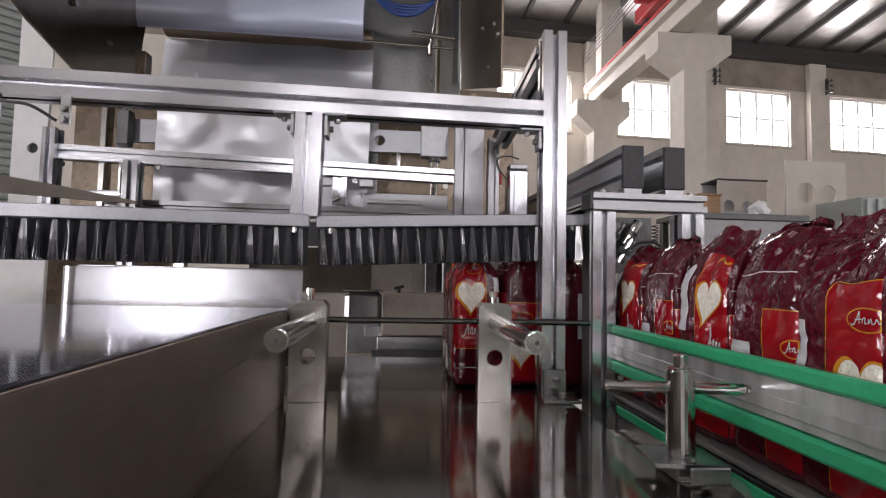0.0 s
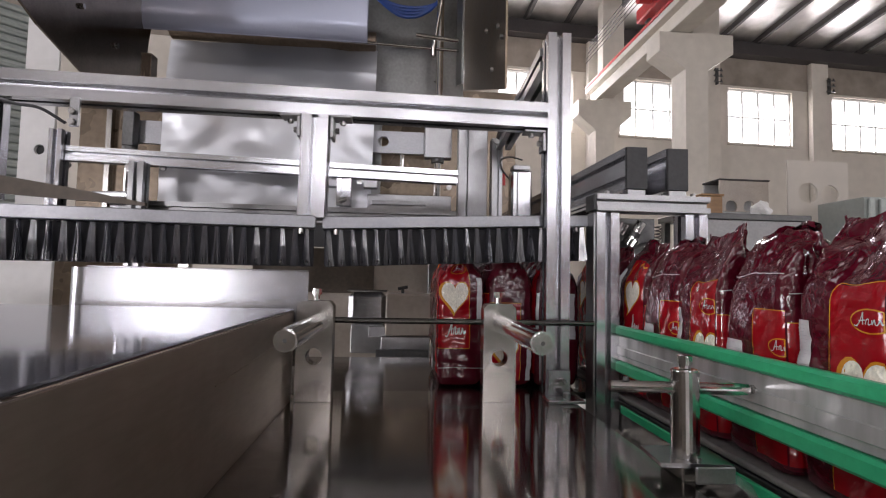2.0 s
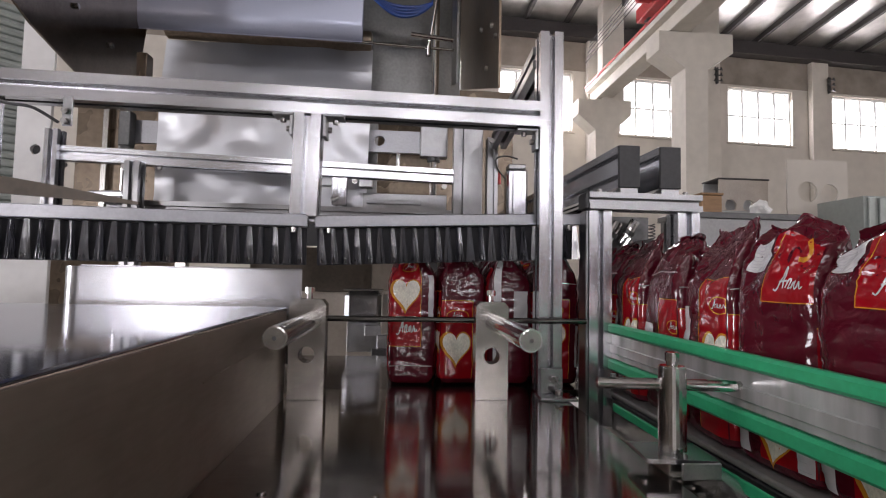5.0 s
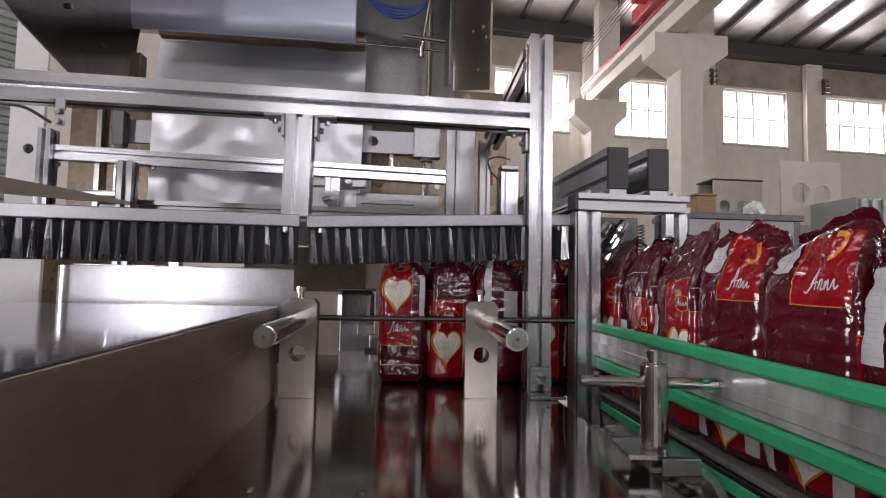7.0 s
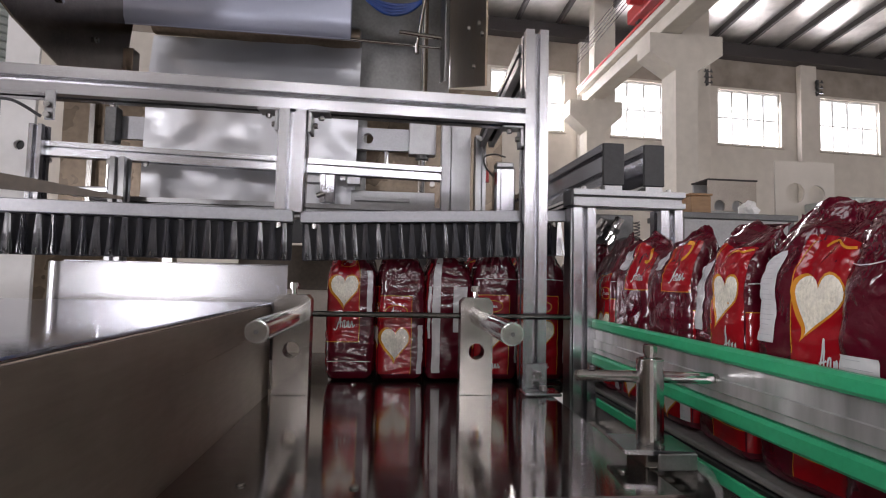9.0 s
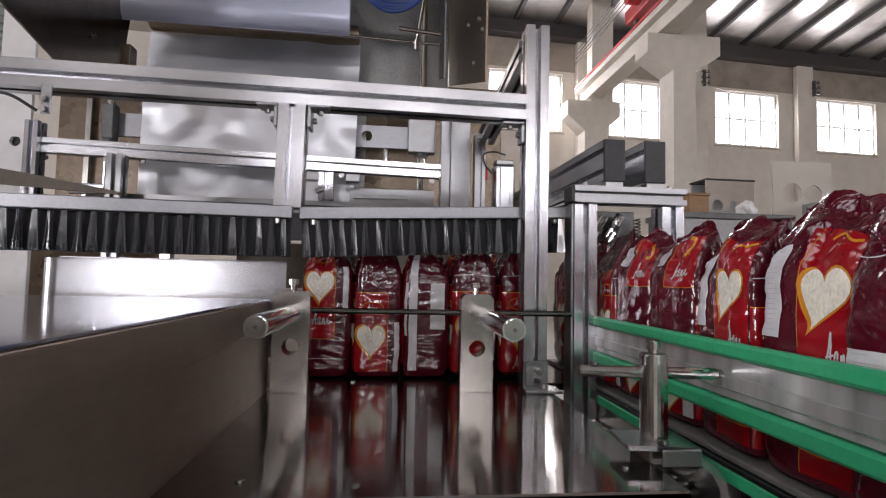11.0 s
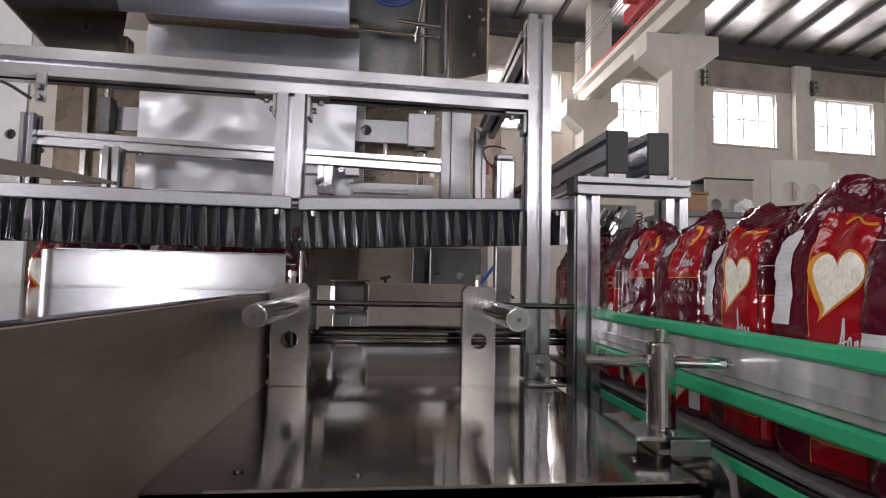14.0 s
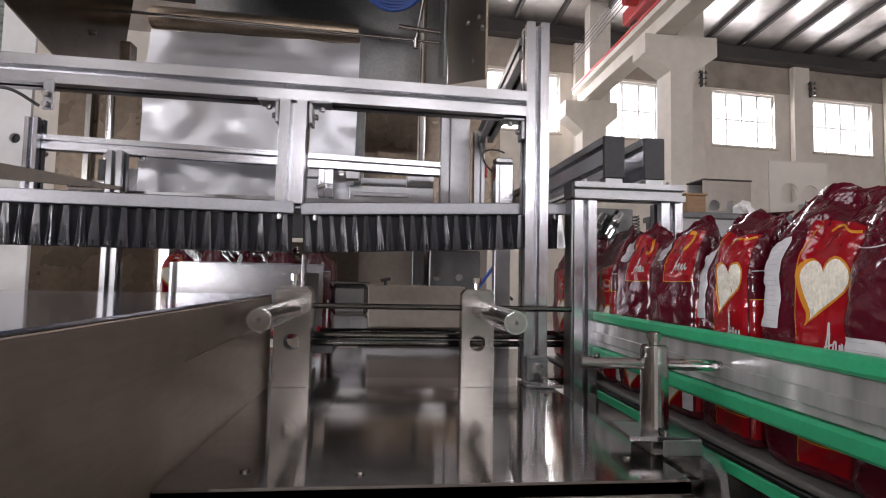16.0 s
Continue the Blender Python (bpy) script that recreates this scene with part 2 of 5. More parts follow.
def merge(bm, t):
    if bm is None:
        return t
    me = bpy.data.meshes.new("tmp")
    t.to_mesh(me)
    t.free()
    bm.from_mesh(me)
    bpy.data.meshes.remove(me)
    return bm


def rod(a, b, r, n=20, bm=None, r2=None, bevel=0.0):
    a, b = Vector(a), Vector(b)
    t = bmesh.new()
    bmesh.ops.create_cone(t, cap_ends=True, segments=n, radius1=r, radius2=r if r2 is None else r2, depth=(b - a).length)
    if bevel:
        rim = [e for e in t.edges if abs(e.verts[0].co.z - e.verts[1].co.z) < 1e-6]
        bmesh.ops.bevel(t, geom=rim, offset=bevel, segments=2, affect="EDGES")
    t.transform(Matrix.Translation((a + b) / 2) @ (b - a).to_track_quat("Z", "Y").to_matrix().to_4x4())
    return merge(bm, t)


def extrude_poly(pts, depth, m=None, bm=None):
    """A flat outline (x, y) made into a plate of that depth along z."""
    t = bmesh.new()
    lo = [t.verts.new((x, y, 0)) for x, y in pts]
    hi = [t.verts.new((x, y, depth)) for x, y in pts]
    t.faces.new(lo[::-1])
    t.faces.new(hi)
    for i in range(len(pts)):
        j = (i + 1) % len(pts)
        t.faces.new((lo[i], lo[j], hi[j], hi[i]))
    if m is not None:
        t.transform(m)
    return merge(bm, t)


def slot_outline(w, h, kw=1, kh=1):
    """Section of a T-slot profile, with kw slots on the wide and kh on the high sides."""
    def edge(L, k, s):
        pts = [(0.0, 0.0)]
        deep = 0.0145 if min(w, h) > 0.033 else 0.0105
        for i in range(k):
            c = (i + 0.5) * L / k
            pts += [(c - s, 0), (c - s, 0.0025), (c - s * 0.75, deep), (c + s * 0.75, deep), (c + s, 0.0025), (c + s, 0)]
        return pts
    s = 0.0046
    a, b = edge(w, kw, s), edge(h, kh, s)
    out = [(x - w / 2, y - h / 2) for x, y in a]
    out += [(w / 2 - y, x - h / 2) for x, y in b]
    out += [(w / 2 - x, h / 2 - y) for x, y in a]
    out += [(-w / 2 + y, h / 2 - x) for x, y in b]
    return out


def profile(a, b, w=0.036, h=0.036, kw=1, kh=1, up=(0, 0, 1), bm=None):
    """Aluminium T-slot profile between the centres a and b."""
    a, b = Vector(a), Vector(b)
    d = (b - a).normalized()
    u = Vector(up)
    x = u.cross(d).normalized()
    y = d.cross(x)
    m = Matrix((x, y, d)).transposed().to_4x4()
    m.translation = a
    return extrude_poly(slot_outline(w, h, kw, kh), (b - a).length, m, bm)


def holed_plate(w, h, t, holes, n=28):
    """Upright plate in x and z from (0, 0, 0), thickness t along y, with round holes (x, z, r), one above another or side by side."""
    bm = bmesh.new()
    outer = [(0, 0), (w, 0), (w, h), (0, h)]
    edges = []

    def ring(pts):
        vs = [bm.verts.new((x, 0, z)) for x, z in pts]
        return [bm.edges.new((vs[i], vs[(i + 1) % len(vs)])) for i in range(len(vs))]
    edges += ring(outer)
    for cx, cz, r in holes:
        edges += ring([(cx + r * math.cos(2 * math.pi * i / n), cz + r * math.sin(2 * math.pi * i / n)) for i in range(n)])
    bmesh.ops.triangle_fill(bm, use_beauty=True, edges=edges)
    # faces that fell inside a hole go
    gone = [f for f in bm.faces if any((f.calc_center_median().x - cx) ** 2 + (f.calc_center_median().z - cz) ** 2 < (r * 0.97) ** 2
                                       and all((v.co.x - cx) ** 2 + (v.co.z - cz) ** 2 < (r * 1.02) ** 2 for v in f.verts) for cx, cz, r in holes)]
    bmesh.ops.delete(bm, geom=gone, context="FACES_ONLY")
    made = bmesh.ops.extrude_face_region(bm, geom=bm.faces[:])
    bmesh.ops.translate(bm, verts=[g for g in made["geom"] if isinstance(g, bmesh.types.BMVert)], vec=(0, t, 0))
    return bm


def tube(points, r, n=10, closed=False):
    """Round bent tube along points."""
    bm = bmesh.new()
    pts = [Vector(p) for p in points]
    rings = []
    for i, p in enumerate(pts):
        d = (pts[min(i + 1, len(pts) - 1)] - pts[max(i - 1, 0)]).normalized()
        side = d.cross(Vector((0.13, 0.21, 0.97))).normalized()
        up = side.cross(d)
        rings.append([bm.verts.new(p + r * (math.cos(2 * math.pi * k / n) * side + math.sin(2 * math.pi * k / n) * up)) for k in range(n)])
    for p, q in zip(rings, rings[1:]):
        for k in range(n):
            bm.faces.new((p[k], p[(k + 1) % n], q[(k + 1) % n], q[k]))
    bm.faces.new(rings[0][::-1])
    bm.faces.new(rings[-1])
    return bm


def arc(points, steps=8):
    """Smooth curve through points (Catmull-Rom)."""
    p = [Vector(a) for a in points]
    p = [2 * p[0] - p[1]] + p + [2 * p[-1] - p[-2]]
    out = []
    for i in range(1, len(p) - 2):
        for k in range(steps):
            t = k / steps
            out.append(0.5 * (2 * p[i] + (p[i + 1] - p[i - 1]) * t + (2 * p[i - 1] - 5 * p[i] + 4 * p[i + 1] - p[i + 2]) * t * t
                              + (3 * p[i] - p[i - 1] - 3 * p[i + 1] + p[i + 2]) * t ** 3))
    return out + [p[-2]]


def bolt(at, axis, r=0.004, length=0.006):
    """Socket-head screw."""
    at, axis = Vector(at), Vector(axis).normalized()
    bm = rod(at, at + axis * length, r, 12, bevel=0.0006)
    return rod(at + axis * (length - 0.0004), at + axis * (length + 0.0003), r * 0.5, 6, bm)


# ---------- the hall ----------
FLOOR_Z = -0.9
setting("floor", box(-22, 24, -18, 17.5, FLOOR_Z - 0.2, FLOOR_Z, 0), FLOORM, "grey concrete factory floor", "floor")
WALL = pose(9.255, 14.0, 0, 0, 0, 4.3)
# openings of the far wall, along it: start, end
BAYS = [(-10.35, -8.25), (-6.85, -4.75), (-3.35, -1.25), (0.0, 2.11), (3.47, 5.61), (7.0, 9.1)]
SILL, HEAD = 4.25, 5.88


def wall_strip(x0, x1, z0, z1, bm=None):
    return box(x0, x1, 0, 0.3, z0, z1, 0, bm)


bm = wall_strip(-34, 14, FLOOR_Z, SILL)
wall_strip(-34, 14, HEAD, 9.6, bm)
edges = [-34] + [e for b in BAYS for e in b] + [14]
for a, b in zip(edges[0::2], edges[1::2]):
    wall_strip(a, b, SILL, HEAD, bm)
far_wall = setting("wall_north", bm, PLASTER, "pale plastered hall wall with large windows", "wall")
far_wall.matrix_world = WALL
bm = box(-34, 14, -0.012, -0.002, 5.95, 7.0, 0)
stain = setting("trim", bm, PLASTER_DIRTY_DIM, "brown stained upper strip of the hall wall", "wall band")
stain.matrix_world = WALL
for i, (a, b) in enumerate(BAYS):
    win = setting("window_%d" % (i + 1), box(a, a + 0.05, 0.08, 0.16, SILL, HEAD, 0.004), FRAMEW, "white framed hall window with small panes", "window")
    win.matrix_world = WALL
    fr = box(b - 0.05, b, 0.08, 0.16, SILL, HEAD, 0.004)
    box(a + 0.05, b - 0.05, 0.08, 0.16, SILL, SILL + 0.05, 0.004, fr)
    box(a + 0.05, b - 0.05, 0.08, 0.16, HEAD - 0.05, HEAD, 0.004, fr)
    part("window_frame", fr, FRAMEW, win)
    for k in range(1, 4):
        x = a + (b - a) * k / 4
        part("mullion", box(x - 0.028, x + 0.028, 0.09, 0.15, SILL + 0.05, HEAD - 0.05, 0.003), FRAMEW, win)
    z = SILL + (HEAD - SILL) / 2
    part("glazing_bar", box(a + 0.05, b - 0.05, 0.1, 0.14, z - 0.024, z + 0.024, 0.003), FRAMEW, win)
    part("window_sill", box(a - 0.05, b + 0.05, -0.08, 0.08, SILL - 0.06, SILL - 0.004, 0.004), PLASTER, win)
# pale sky seen through the windows
bm = box(-40, 40, 3.0, 3.1, -2, 16, 0)
backdrop = setting("backdrop", bm, SKYGLOW, "white overcast sky outside the windows", "sky")
backdrop.matrix_world = WALL
# pilasters of the far wall
for x in (-7.9, -4.1, -0.65, 2.9, 6.3):
    p = setting("pilaster", box(x - 0.28, x + 0.28, -0.18, -0.014, FLOOR_Z, 6.9, 0.01), PLASTER, "plastered wall pilaster", "pilaster")
    p.matrix_world = WALL
# wire insulators near the window heads
for x in (-0.72, 2.95, -4.2):
    t = thing("wall_insulator", "dark porcelain wire insulators on a wall bracket", "insulator", "wall insulators", WALL @ pose(x + 0.2, -0.2, 5.9))
    for k in range(3):
        part("bracket_arm", box(-0.14, 0.14, -0.1, -0.07, k * 0.16 - 0.012, k * 0.16 + 0.012, 0.003), DARKSTEEL, t)
        for s in (-0.09, 0.09):
            part("insulator_cup", rod((s, -0.085, k * 0.16 + 0.012), (s, -0.085, k * 0.16 + 0.07), 0.03, 10, r2=0.018), DARKSTEEL, t)
    part("upright", box(-0.02, 0.02, -0.07, 0.02, -0.06, 0.4, 0.003), DARKSTEEL, t)

# roof: silver foil under dark purlins
bm = bmesh.new()
vs = [bm.verts.new(p) for p in ((-34, 0.3, 7.15), (14, 0.3, 7.15), (14, -14, 9.4), (-34, -14, 9.4))]
bm.faces.new(vs)
vs2 = [bm.verts.new(p) for p in ((-34, -14, 9.4), (14, -14, 9.4), (14, -34, 6.6), (-34, -34, 6.6))]
bm.faces.new(vs2)
made = bmesh.ops.extrude_face_region(bm, geom=bm.faces[:])
bmesh.ops.translate(bm, verts=[g for g in made["geom"] if isinstance(g, bmesh.types.BMVert)], vec=(0, 0, 0.15))
for k in range(30):
    x = -20 + 1.15 * k
    t = box(x - 0.045, x + 0.045, -13.9, 0.0, -0.16, -0.004, 0)
    for v in t.verts:
        v.co.z += 7.15 + (0.3 - v.co.y) * 2.25 / 14.3
    merge(bm, t)
roof = setting("ceiling", bm, ROOFFOIL, "hall roof lined with crumpled silver foil", "ceiling")
roof.data.materials.append(PURLIN)
for p in roof.data.polygons:
    p.material_index = 1 if p.area < 1.5 or p.normal.z > -0.5 and p.center.z < 9.0 and p.area < 3 else 0
roof.matrix_world = WALL
t = setting("eave_beam", box(-34, 14, -0.35, -0.02, 6.75, 7.12, 0.01), PURLIN, "dark steel eave beam under the roof", "beam")
t.matrix_world = WALL
for y in (-3.4, -7.2, -11):
    t = setting("roof_girder", box(-34, 14, y - 0.1, y + 0.1, 7.15 - y * 0.157 - 0.62, 7.15 - y * 0.157 - 0.2, 0.01), PURLIN, "dark steel roof girder", "beam")
    t.matrix_world = WALL

# crane columns with corbels
def crane_column(x, y, shaft, corbel, z_top, z_low, z_join):
    t = thing("crane_column", "pale concrete column with a wide corbel head", "column", "crane columns", pose(x, y, 0))
    h, c = shaft / 2, corbel / 2
    out = [(-h, FLOOR_Z), (h, FLOOR_Z), (h, z_join), (c, z_low), (c, z_top), (-c, z_top), (-c, z_low), (-h, z_join)]
    part("shaft", extrude_poly(out, 0.5, pose(0, 0.5, 0, 90)), CONCRETE, t)
    part("upper_column", box(-0.02, h + 0.3, 0.1, 0.45, z_top, 8.2, 0.01), CONCRETE, t)
    return t


crane_column(5.28, 9.0, 0.43, 1.42, 4.80, 4.44, 4.12)
crane_column(4.93, 12.4, 0.48, 1.36, 4.72, 4.34, 3.95)
t = thing("crane_girder", "pale concrete crane girder with a red rail on top", "crane beam", m=pose(4.98, 4.0, 4.815))
part("girder_web", box(-0.2, 0.2, -14, 9.0, 0, 0.26, 0.01), CONCRETE, t)
part("girder_flange", box(-0.34, 0.3, -14, 9.0, 0.26, 0.38, 0.01), CONCRETE, t)
part("rail", box(-0.36, -0.29, -14, 9.0, 0.384, 0.44, 0.01), REDPAINT, t, "red painted crane rail")
t = thing("crane_end_carriage", "red painted end carriage of a travelling crane on its rail", "crane", m=pose(4.66, 8.9, 5.26))
part("frame", box(-0.16, 0.16, -0.9, 0.9, 0.06, 0.34, 0.02), REDPAINT, t)
part("bumper", box(-0.1, 0.1, -1.0, -0.91, 0.1, 0.26, 0.02), DARKSTEEL, t)
for y in (-0.7, 0.7):
    part("wheel", rod((-0.05, y, 0.1), (0.05, y, 0.1), 0.1, 18, bevel=0.008), DARKSTEEL, t)
part("motor", rod((-0.2, 0.2, 0.2), (-0.46, 0.2, 0.2), 0.1, 16, bevel=0.01), REDPAINT, t)
for k in range(5):
    part("trolley_wire", rod((-0.3 - 0.03 * k, -12, 0.66 - 0.13 * k), (-0.3 - 0.03 * k, 3.0, 0.66 - 0.13 * k), 0.008, 6), PURLIN, t)

# other walls, closing the hall
# East openings are added, unseen, to let fill light in.
bm = box(22, 22.3, -20, 18, FLOOR_Z, 4.2, 0)
box(22, 22.3, -20, 18, 5.8, 9.6, 0, bm)
for a, b in ((-20, -13.2), (-10.8, -8.2), (-5.8, -3.2), (-0.8, 18)):
    box(22, 22.3, a, b, 4.2, 5.8, 0, bm)
setting("wall_east", bm, PLASTER, "pale plastered hall wall with added openings for fill light", "wall")
bm = box(-20.3, -20, -20, -3, FLOOR_Z, 9.6, 0)
box(-20.3, -20, 3, 18, FLOOR_Z, 9.6, 0, bm)
box(-20.3, -20, -3, 3, 4.0, 9.6, 0, bm)
setting("wall_west", bm, PLASTER, "pale plastered hall wall with a wide open gate", "wall")
bm = box(-20.3, -12.5, -20.3, -20, FLOOR_Z, 9.6, 0)
box(-12.5, -9.5, -20.3, -20, 3.5, 9.6, 0, bm)
box(-9.5, -7, -20.3, -20, FLOOR_Z, 9.6, 0, bm)
box(-7, 22.3, -20.3, -20, FLOOR_Z, 4.2, 0, bm)
box(-7, 22.3, -20.3, -20, 5.8, 9.6, 0, bm)
for k in range(6):
    box(-7 if k == 0 else -5.55 + 4.6 * k - 0.0, -3.05 + 4.6 * k if k < 5 else 22.3, -20.3, -20, 4.2, 5.8, 0, bm)
# Out of view; dark plaster here keeps the steel's reflections down.
setting("wall_south", bm, PLASTER_DIRTY_DIM, "unseen hall wall, darkened for reflections, with a gate and high windows", "wall")

# daylight through the openings
window_light("south_gate_daylight", (-11.0, -20.1, 1.3), (-10.0, 0, 1.0), 3.0, 4.4, 950)
for k in range(5):
    window_light("south_daylight", (-2.0 + 4.6 * k, -20.1, 5.0), (-2.0 + 4.6 * k, 0, 2.0), 2.1, 1.6, 240)
# Added fill lamps in the east openings, to brighten the side box.
for y in (-12.0, -7.0, -2.0):
    window_light("east_daylight", (22.1, y, 5.0), (0, y * 0.5, 1.5), 2.4, 1.6, 260)
window_light("west_gate_daylight", (-20.1, 0, 1.55), (0, 0, 1.2), 6.0, 4.9, 1500)
for a, b in BAYS:
    c = WALL @ Vector(((a + b) / 2, 0.25, (SILL + HEAD) / 2))
    window_light("north_daylight", c, WALL @ Vector(((a + b) / 2, -6, 2.5)), 2.1, 1.6, 230)
# Added fill lamp from above; the roof has no opening here.
window_light("roof_daylight", (-6.5, -2.0, 8.2), (-3.0, -1.0, 0), 9, 3, 340)

# ---------- clutter by the far side ----------
t = thing("drilled_steel_sheet", "pale grey steel panel with two round holes", "panel", m=pose(4.2, 5.5, FLOOR_Z))
part("sheet", (lambda b: b)(holed_plate(0.72, 0.72, 0.02, [(0.24, 0.36, 0.115), (0.5, 0.35, 0.105)])), PLASTER, t)
for o in t.children:
    o.location.z = 1.75
part("stand", box(0.02, 0.7, 0.0, 0.4, 0, 1.75, 0.004), GREYPAINT, t)
t = thing("control_cabinet", "open grey steel box frame with round cut-outs", "cabinet", m=pose(3.6, 5.8, FLOOR_Z))
part("body", holed_plate(0.6, 0.36, 0.02, [(0.14, 0.06, 0.07), (0.36, 0.06, 0.07)]), BEIGE, t)
part("back", box(0, 0.6, 0.3, 0.32, 0, 0.36, 0.002), GREYPAINT, t)
part("top_sheet", box(-0.01, 0.61, -0.01, 0.33, 0.362, 0.38, 0.002), PURLIN, t)
for o in t.children:
    o.location.z = 1.92
part("pedestal", box(0, 0.6, 0, 0.32, 0, 1.915, 0.004), GREYPAINT, t)
t = thing("work_table", "long dark steel work table", "table", m=pose(2.75, 5.0, FLOOR_Z))
part("tabletop", box(0, 1.3, 0, 0.6, 1.72, 1.78, 0.004), DARKSTEEL, t)
for x in (0.02, 1.2):
    for y in (0.02, 0.5):
        part("leg", box(x, x + 0.07, y, y + 0.07, 0, 1.72, 0.003), DARKSTEEL, t)
part("apron", box(0.09, 1.2, 0.02, 0.05, 1.2, 1.715, 0.003), GREYPAINT, t)
t = thing("wooden_crate", "small brown wooden crate on the table", "crate", m=pose(3.02, 5.2, FLOOR_Z + 1.782))
part("crate_wall", box(0, 0.22, 0, 0.2, 0, 0.2, 0.006), WOOD, t)
part("crate_lid", box(-0.012, 0.232, -0.012, 0.212, 0.202, 0.225, 0.004), WOOD, t)
t = thing("rag_pile", "crumpled white cloth on the table", "cloth", m=pose(3.62, 5.15, FLOOR_Z + 1.782))
bm = bmesh.new()
bmesh.ops.create_icosphere(bm, subdivisions=3, radius=0.09)
for v in bm.verts:
    v.co *= 1 + 0.5 * noise.noise(v.co * 18)
    v.co.z = max(0, v.co.z * 1.1 + 0.05)
part("cloth", bm, WHITE, t)
t = thing("storage_rack", "grey corrugated steel storage bin", "bin", m=pose(4.55, 4.9, FLOOR_Z))
bm = box(0, 2.4, 0.03, 0.9, 0, 1.98, 0.004)
part("body", bm, SIDING, t)
for k in range(20):
    part("rib", box(0.03 + k * 0.12, 0.09 + k * 0.12, 0.0, 0.028, 0.05, 1.96, 0.006), SIDING, t)

# ribbed roller door and bright doorway on the far side of the machine's left
t = thing("roller_shutter", "grey green ribbed metal roller shutter", "shutter", m=pose(-4.5, 2.5, 0.1, 0, 0, 45))
for k in range(34):
    part("slat", rod((0, 0, 0.06 * k), (2.35, 0, 0.06 * k), 0.03, 8), SIDING, t)
part("guide_post", box(2.36, 2.44, -0.06, 0.06, FLOOR_Z - 0.1, 2.1, 0.004), SIDING, t)
part("guide_post", box(-0.09, -0.01, -0.06, 0.06, FLOOR_Z - 0.1, 2.1, 0.004), SIDING, t)
part("shutter_box", box(-0.09, 2.44, -0.15, 0.15, 2.1, 2.5, 0.01), SIDING, t)
t = setting("door_1", box(-14, -12.9, 11.6, 11.7, FLOOR_Z, 2.2, 0), SKYGLOW, "bright open doorway to daylight", "doorway")

# ---------- machine bed ----------
t = thing("machine_bed", "polished stainless steel transfer table", "machine table")
part("top_plate", box(-0.206, 0.2015, 0.604, 1.02, -0.012, 0, 0.0015), PLATE, t, "mirror-like stainless top plate")
part("slide_plate", box(-0.206, 0.272, 1.0215, 1.36, -0.013, -0.001, 0.001), LANE_STEEL, t, "dark slide plate")
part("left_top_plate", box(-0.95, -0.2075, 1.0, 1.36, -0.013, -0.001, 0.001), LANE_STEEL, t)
part("front_skirt", box(-0.206, 0.198, 0.612, 0.622, -0.5, -0.0135, 0.001), STEEL, t)
part("side_skirt", box(0.186, 0.197, 0.6235, 1.36, -0.5, -0.0135, 0.001), FENCE, t)
for x in (-0.17, 0.15):
    for y in (0.66, 1.28):
        part("leg", box(x, x + 0.04, y, y + 0.04, FLOOR_Z, -0.0135, 0.002), STEEL, t)
for x, y in ((0.172, 0.655), (-0.06, 0.63), (-0.15, 0.64), (0.176, 0.9), (-0.09, 1.02)):
    part("screw", rod((x, y, 0.0002), (x, y, 0.0018), 0.004, 12, bevel=0.0005), STEEL, t)

# side box: its face is the guide fence
t = thing("side_box", "dull stainless steel side box with a flat top", "machine cover")
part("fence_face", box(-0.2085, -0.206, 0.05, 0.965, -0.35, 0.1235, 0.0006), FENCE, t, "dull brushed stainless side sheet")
part("top_sheet", box(-1.1, -0.206, 0.05, 0.965, 0.1245, 0.1275, 0.0012), BOXTOP, t, "satin stainless top sheet, sky reflection in its colour")
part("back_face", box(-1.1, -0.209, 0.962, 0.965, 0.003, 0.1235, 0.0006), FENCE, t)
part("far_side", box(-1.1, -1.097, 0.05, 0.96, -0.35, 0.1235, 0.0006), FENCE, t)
part("leg", box(-1.05, -1.0, 0.5, 0.55, FLOOR_Z, -0.36, 0.002), STEEL, t)
part("leg", box(-0.27, -0.22, 0.5, 0.55, FLOOR_Z, -0.36, 0.002), STEEL, t)
for x in (-1.05, -0.27):
    part("cross_bar", box(x, x + 0.05, 0.06, 0.95, -0.36, -0.351, 0.001), STEEL, t)
part("score_line", rod((-0.2058, 0.66, 0.082), (-0.2058, 0.86, 0.088), 0.0007, 6), FENCE, t)

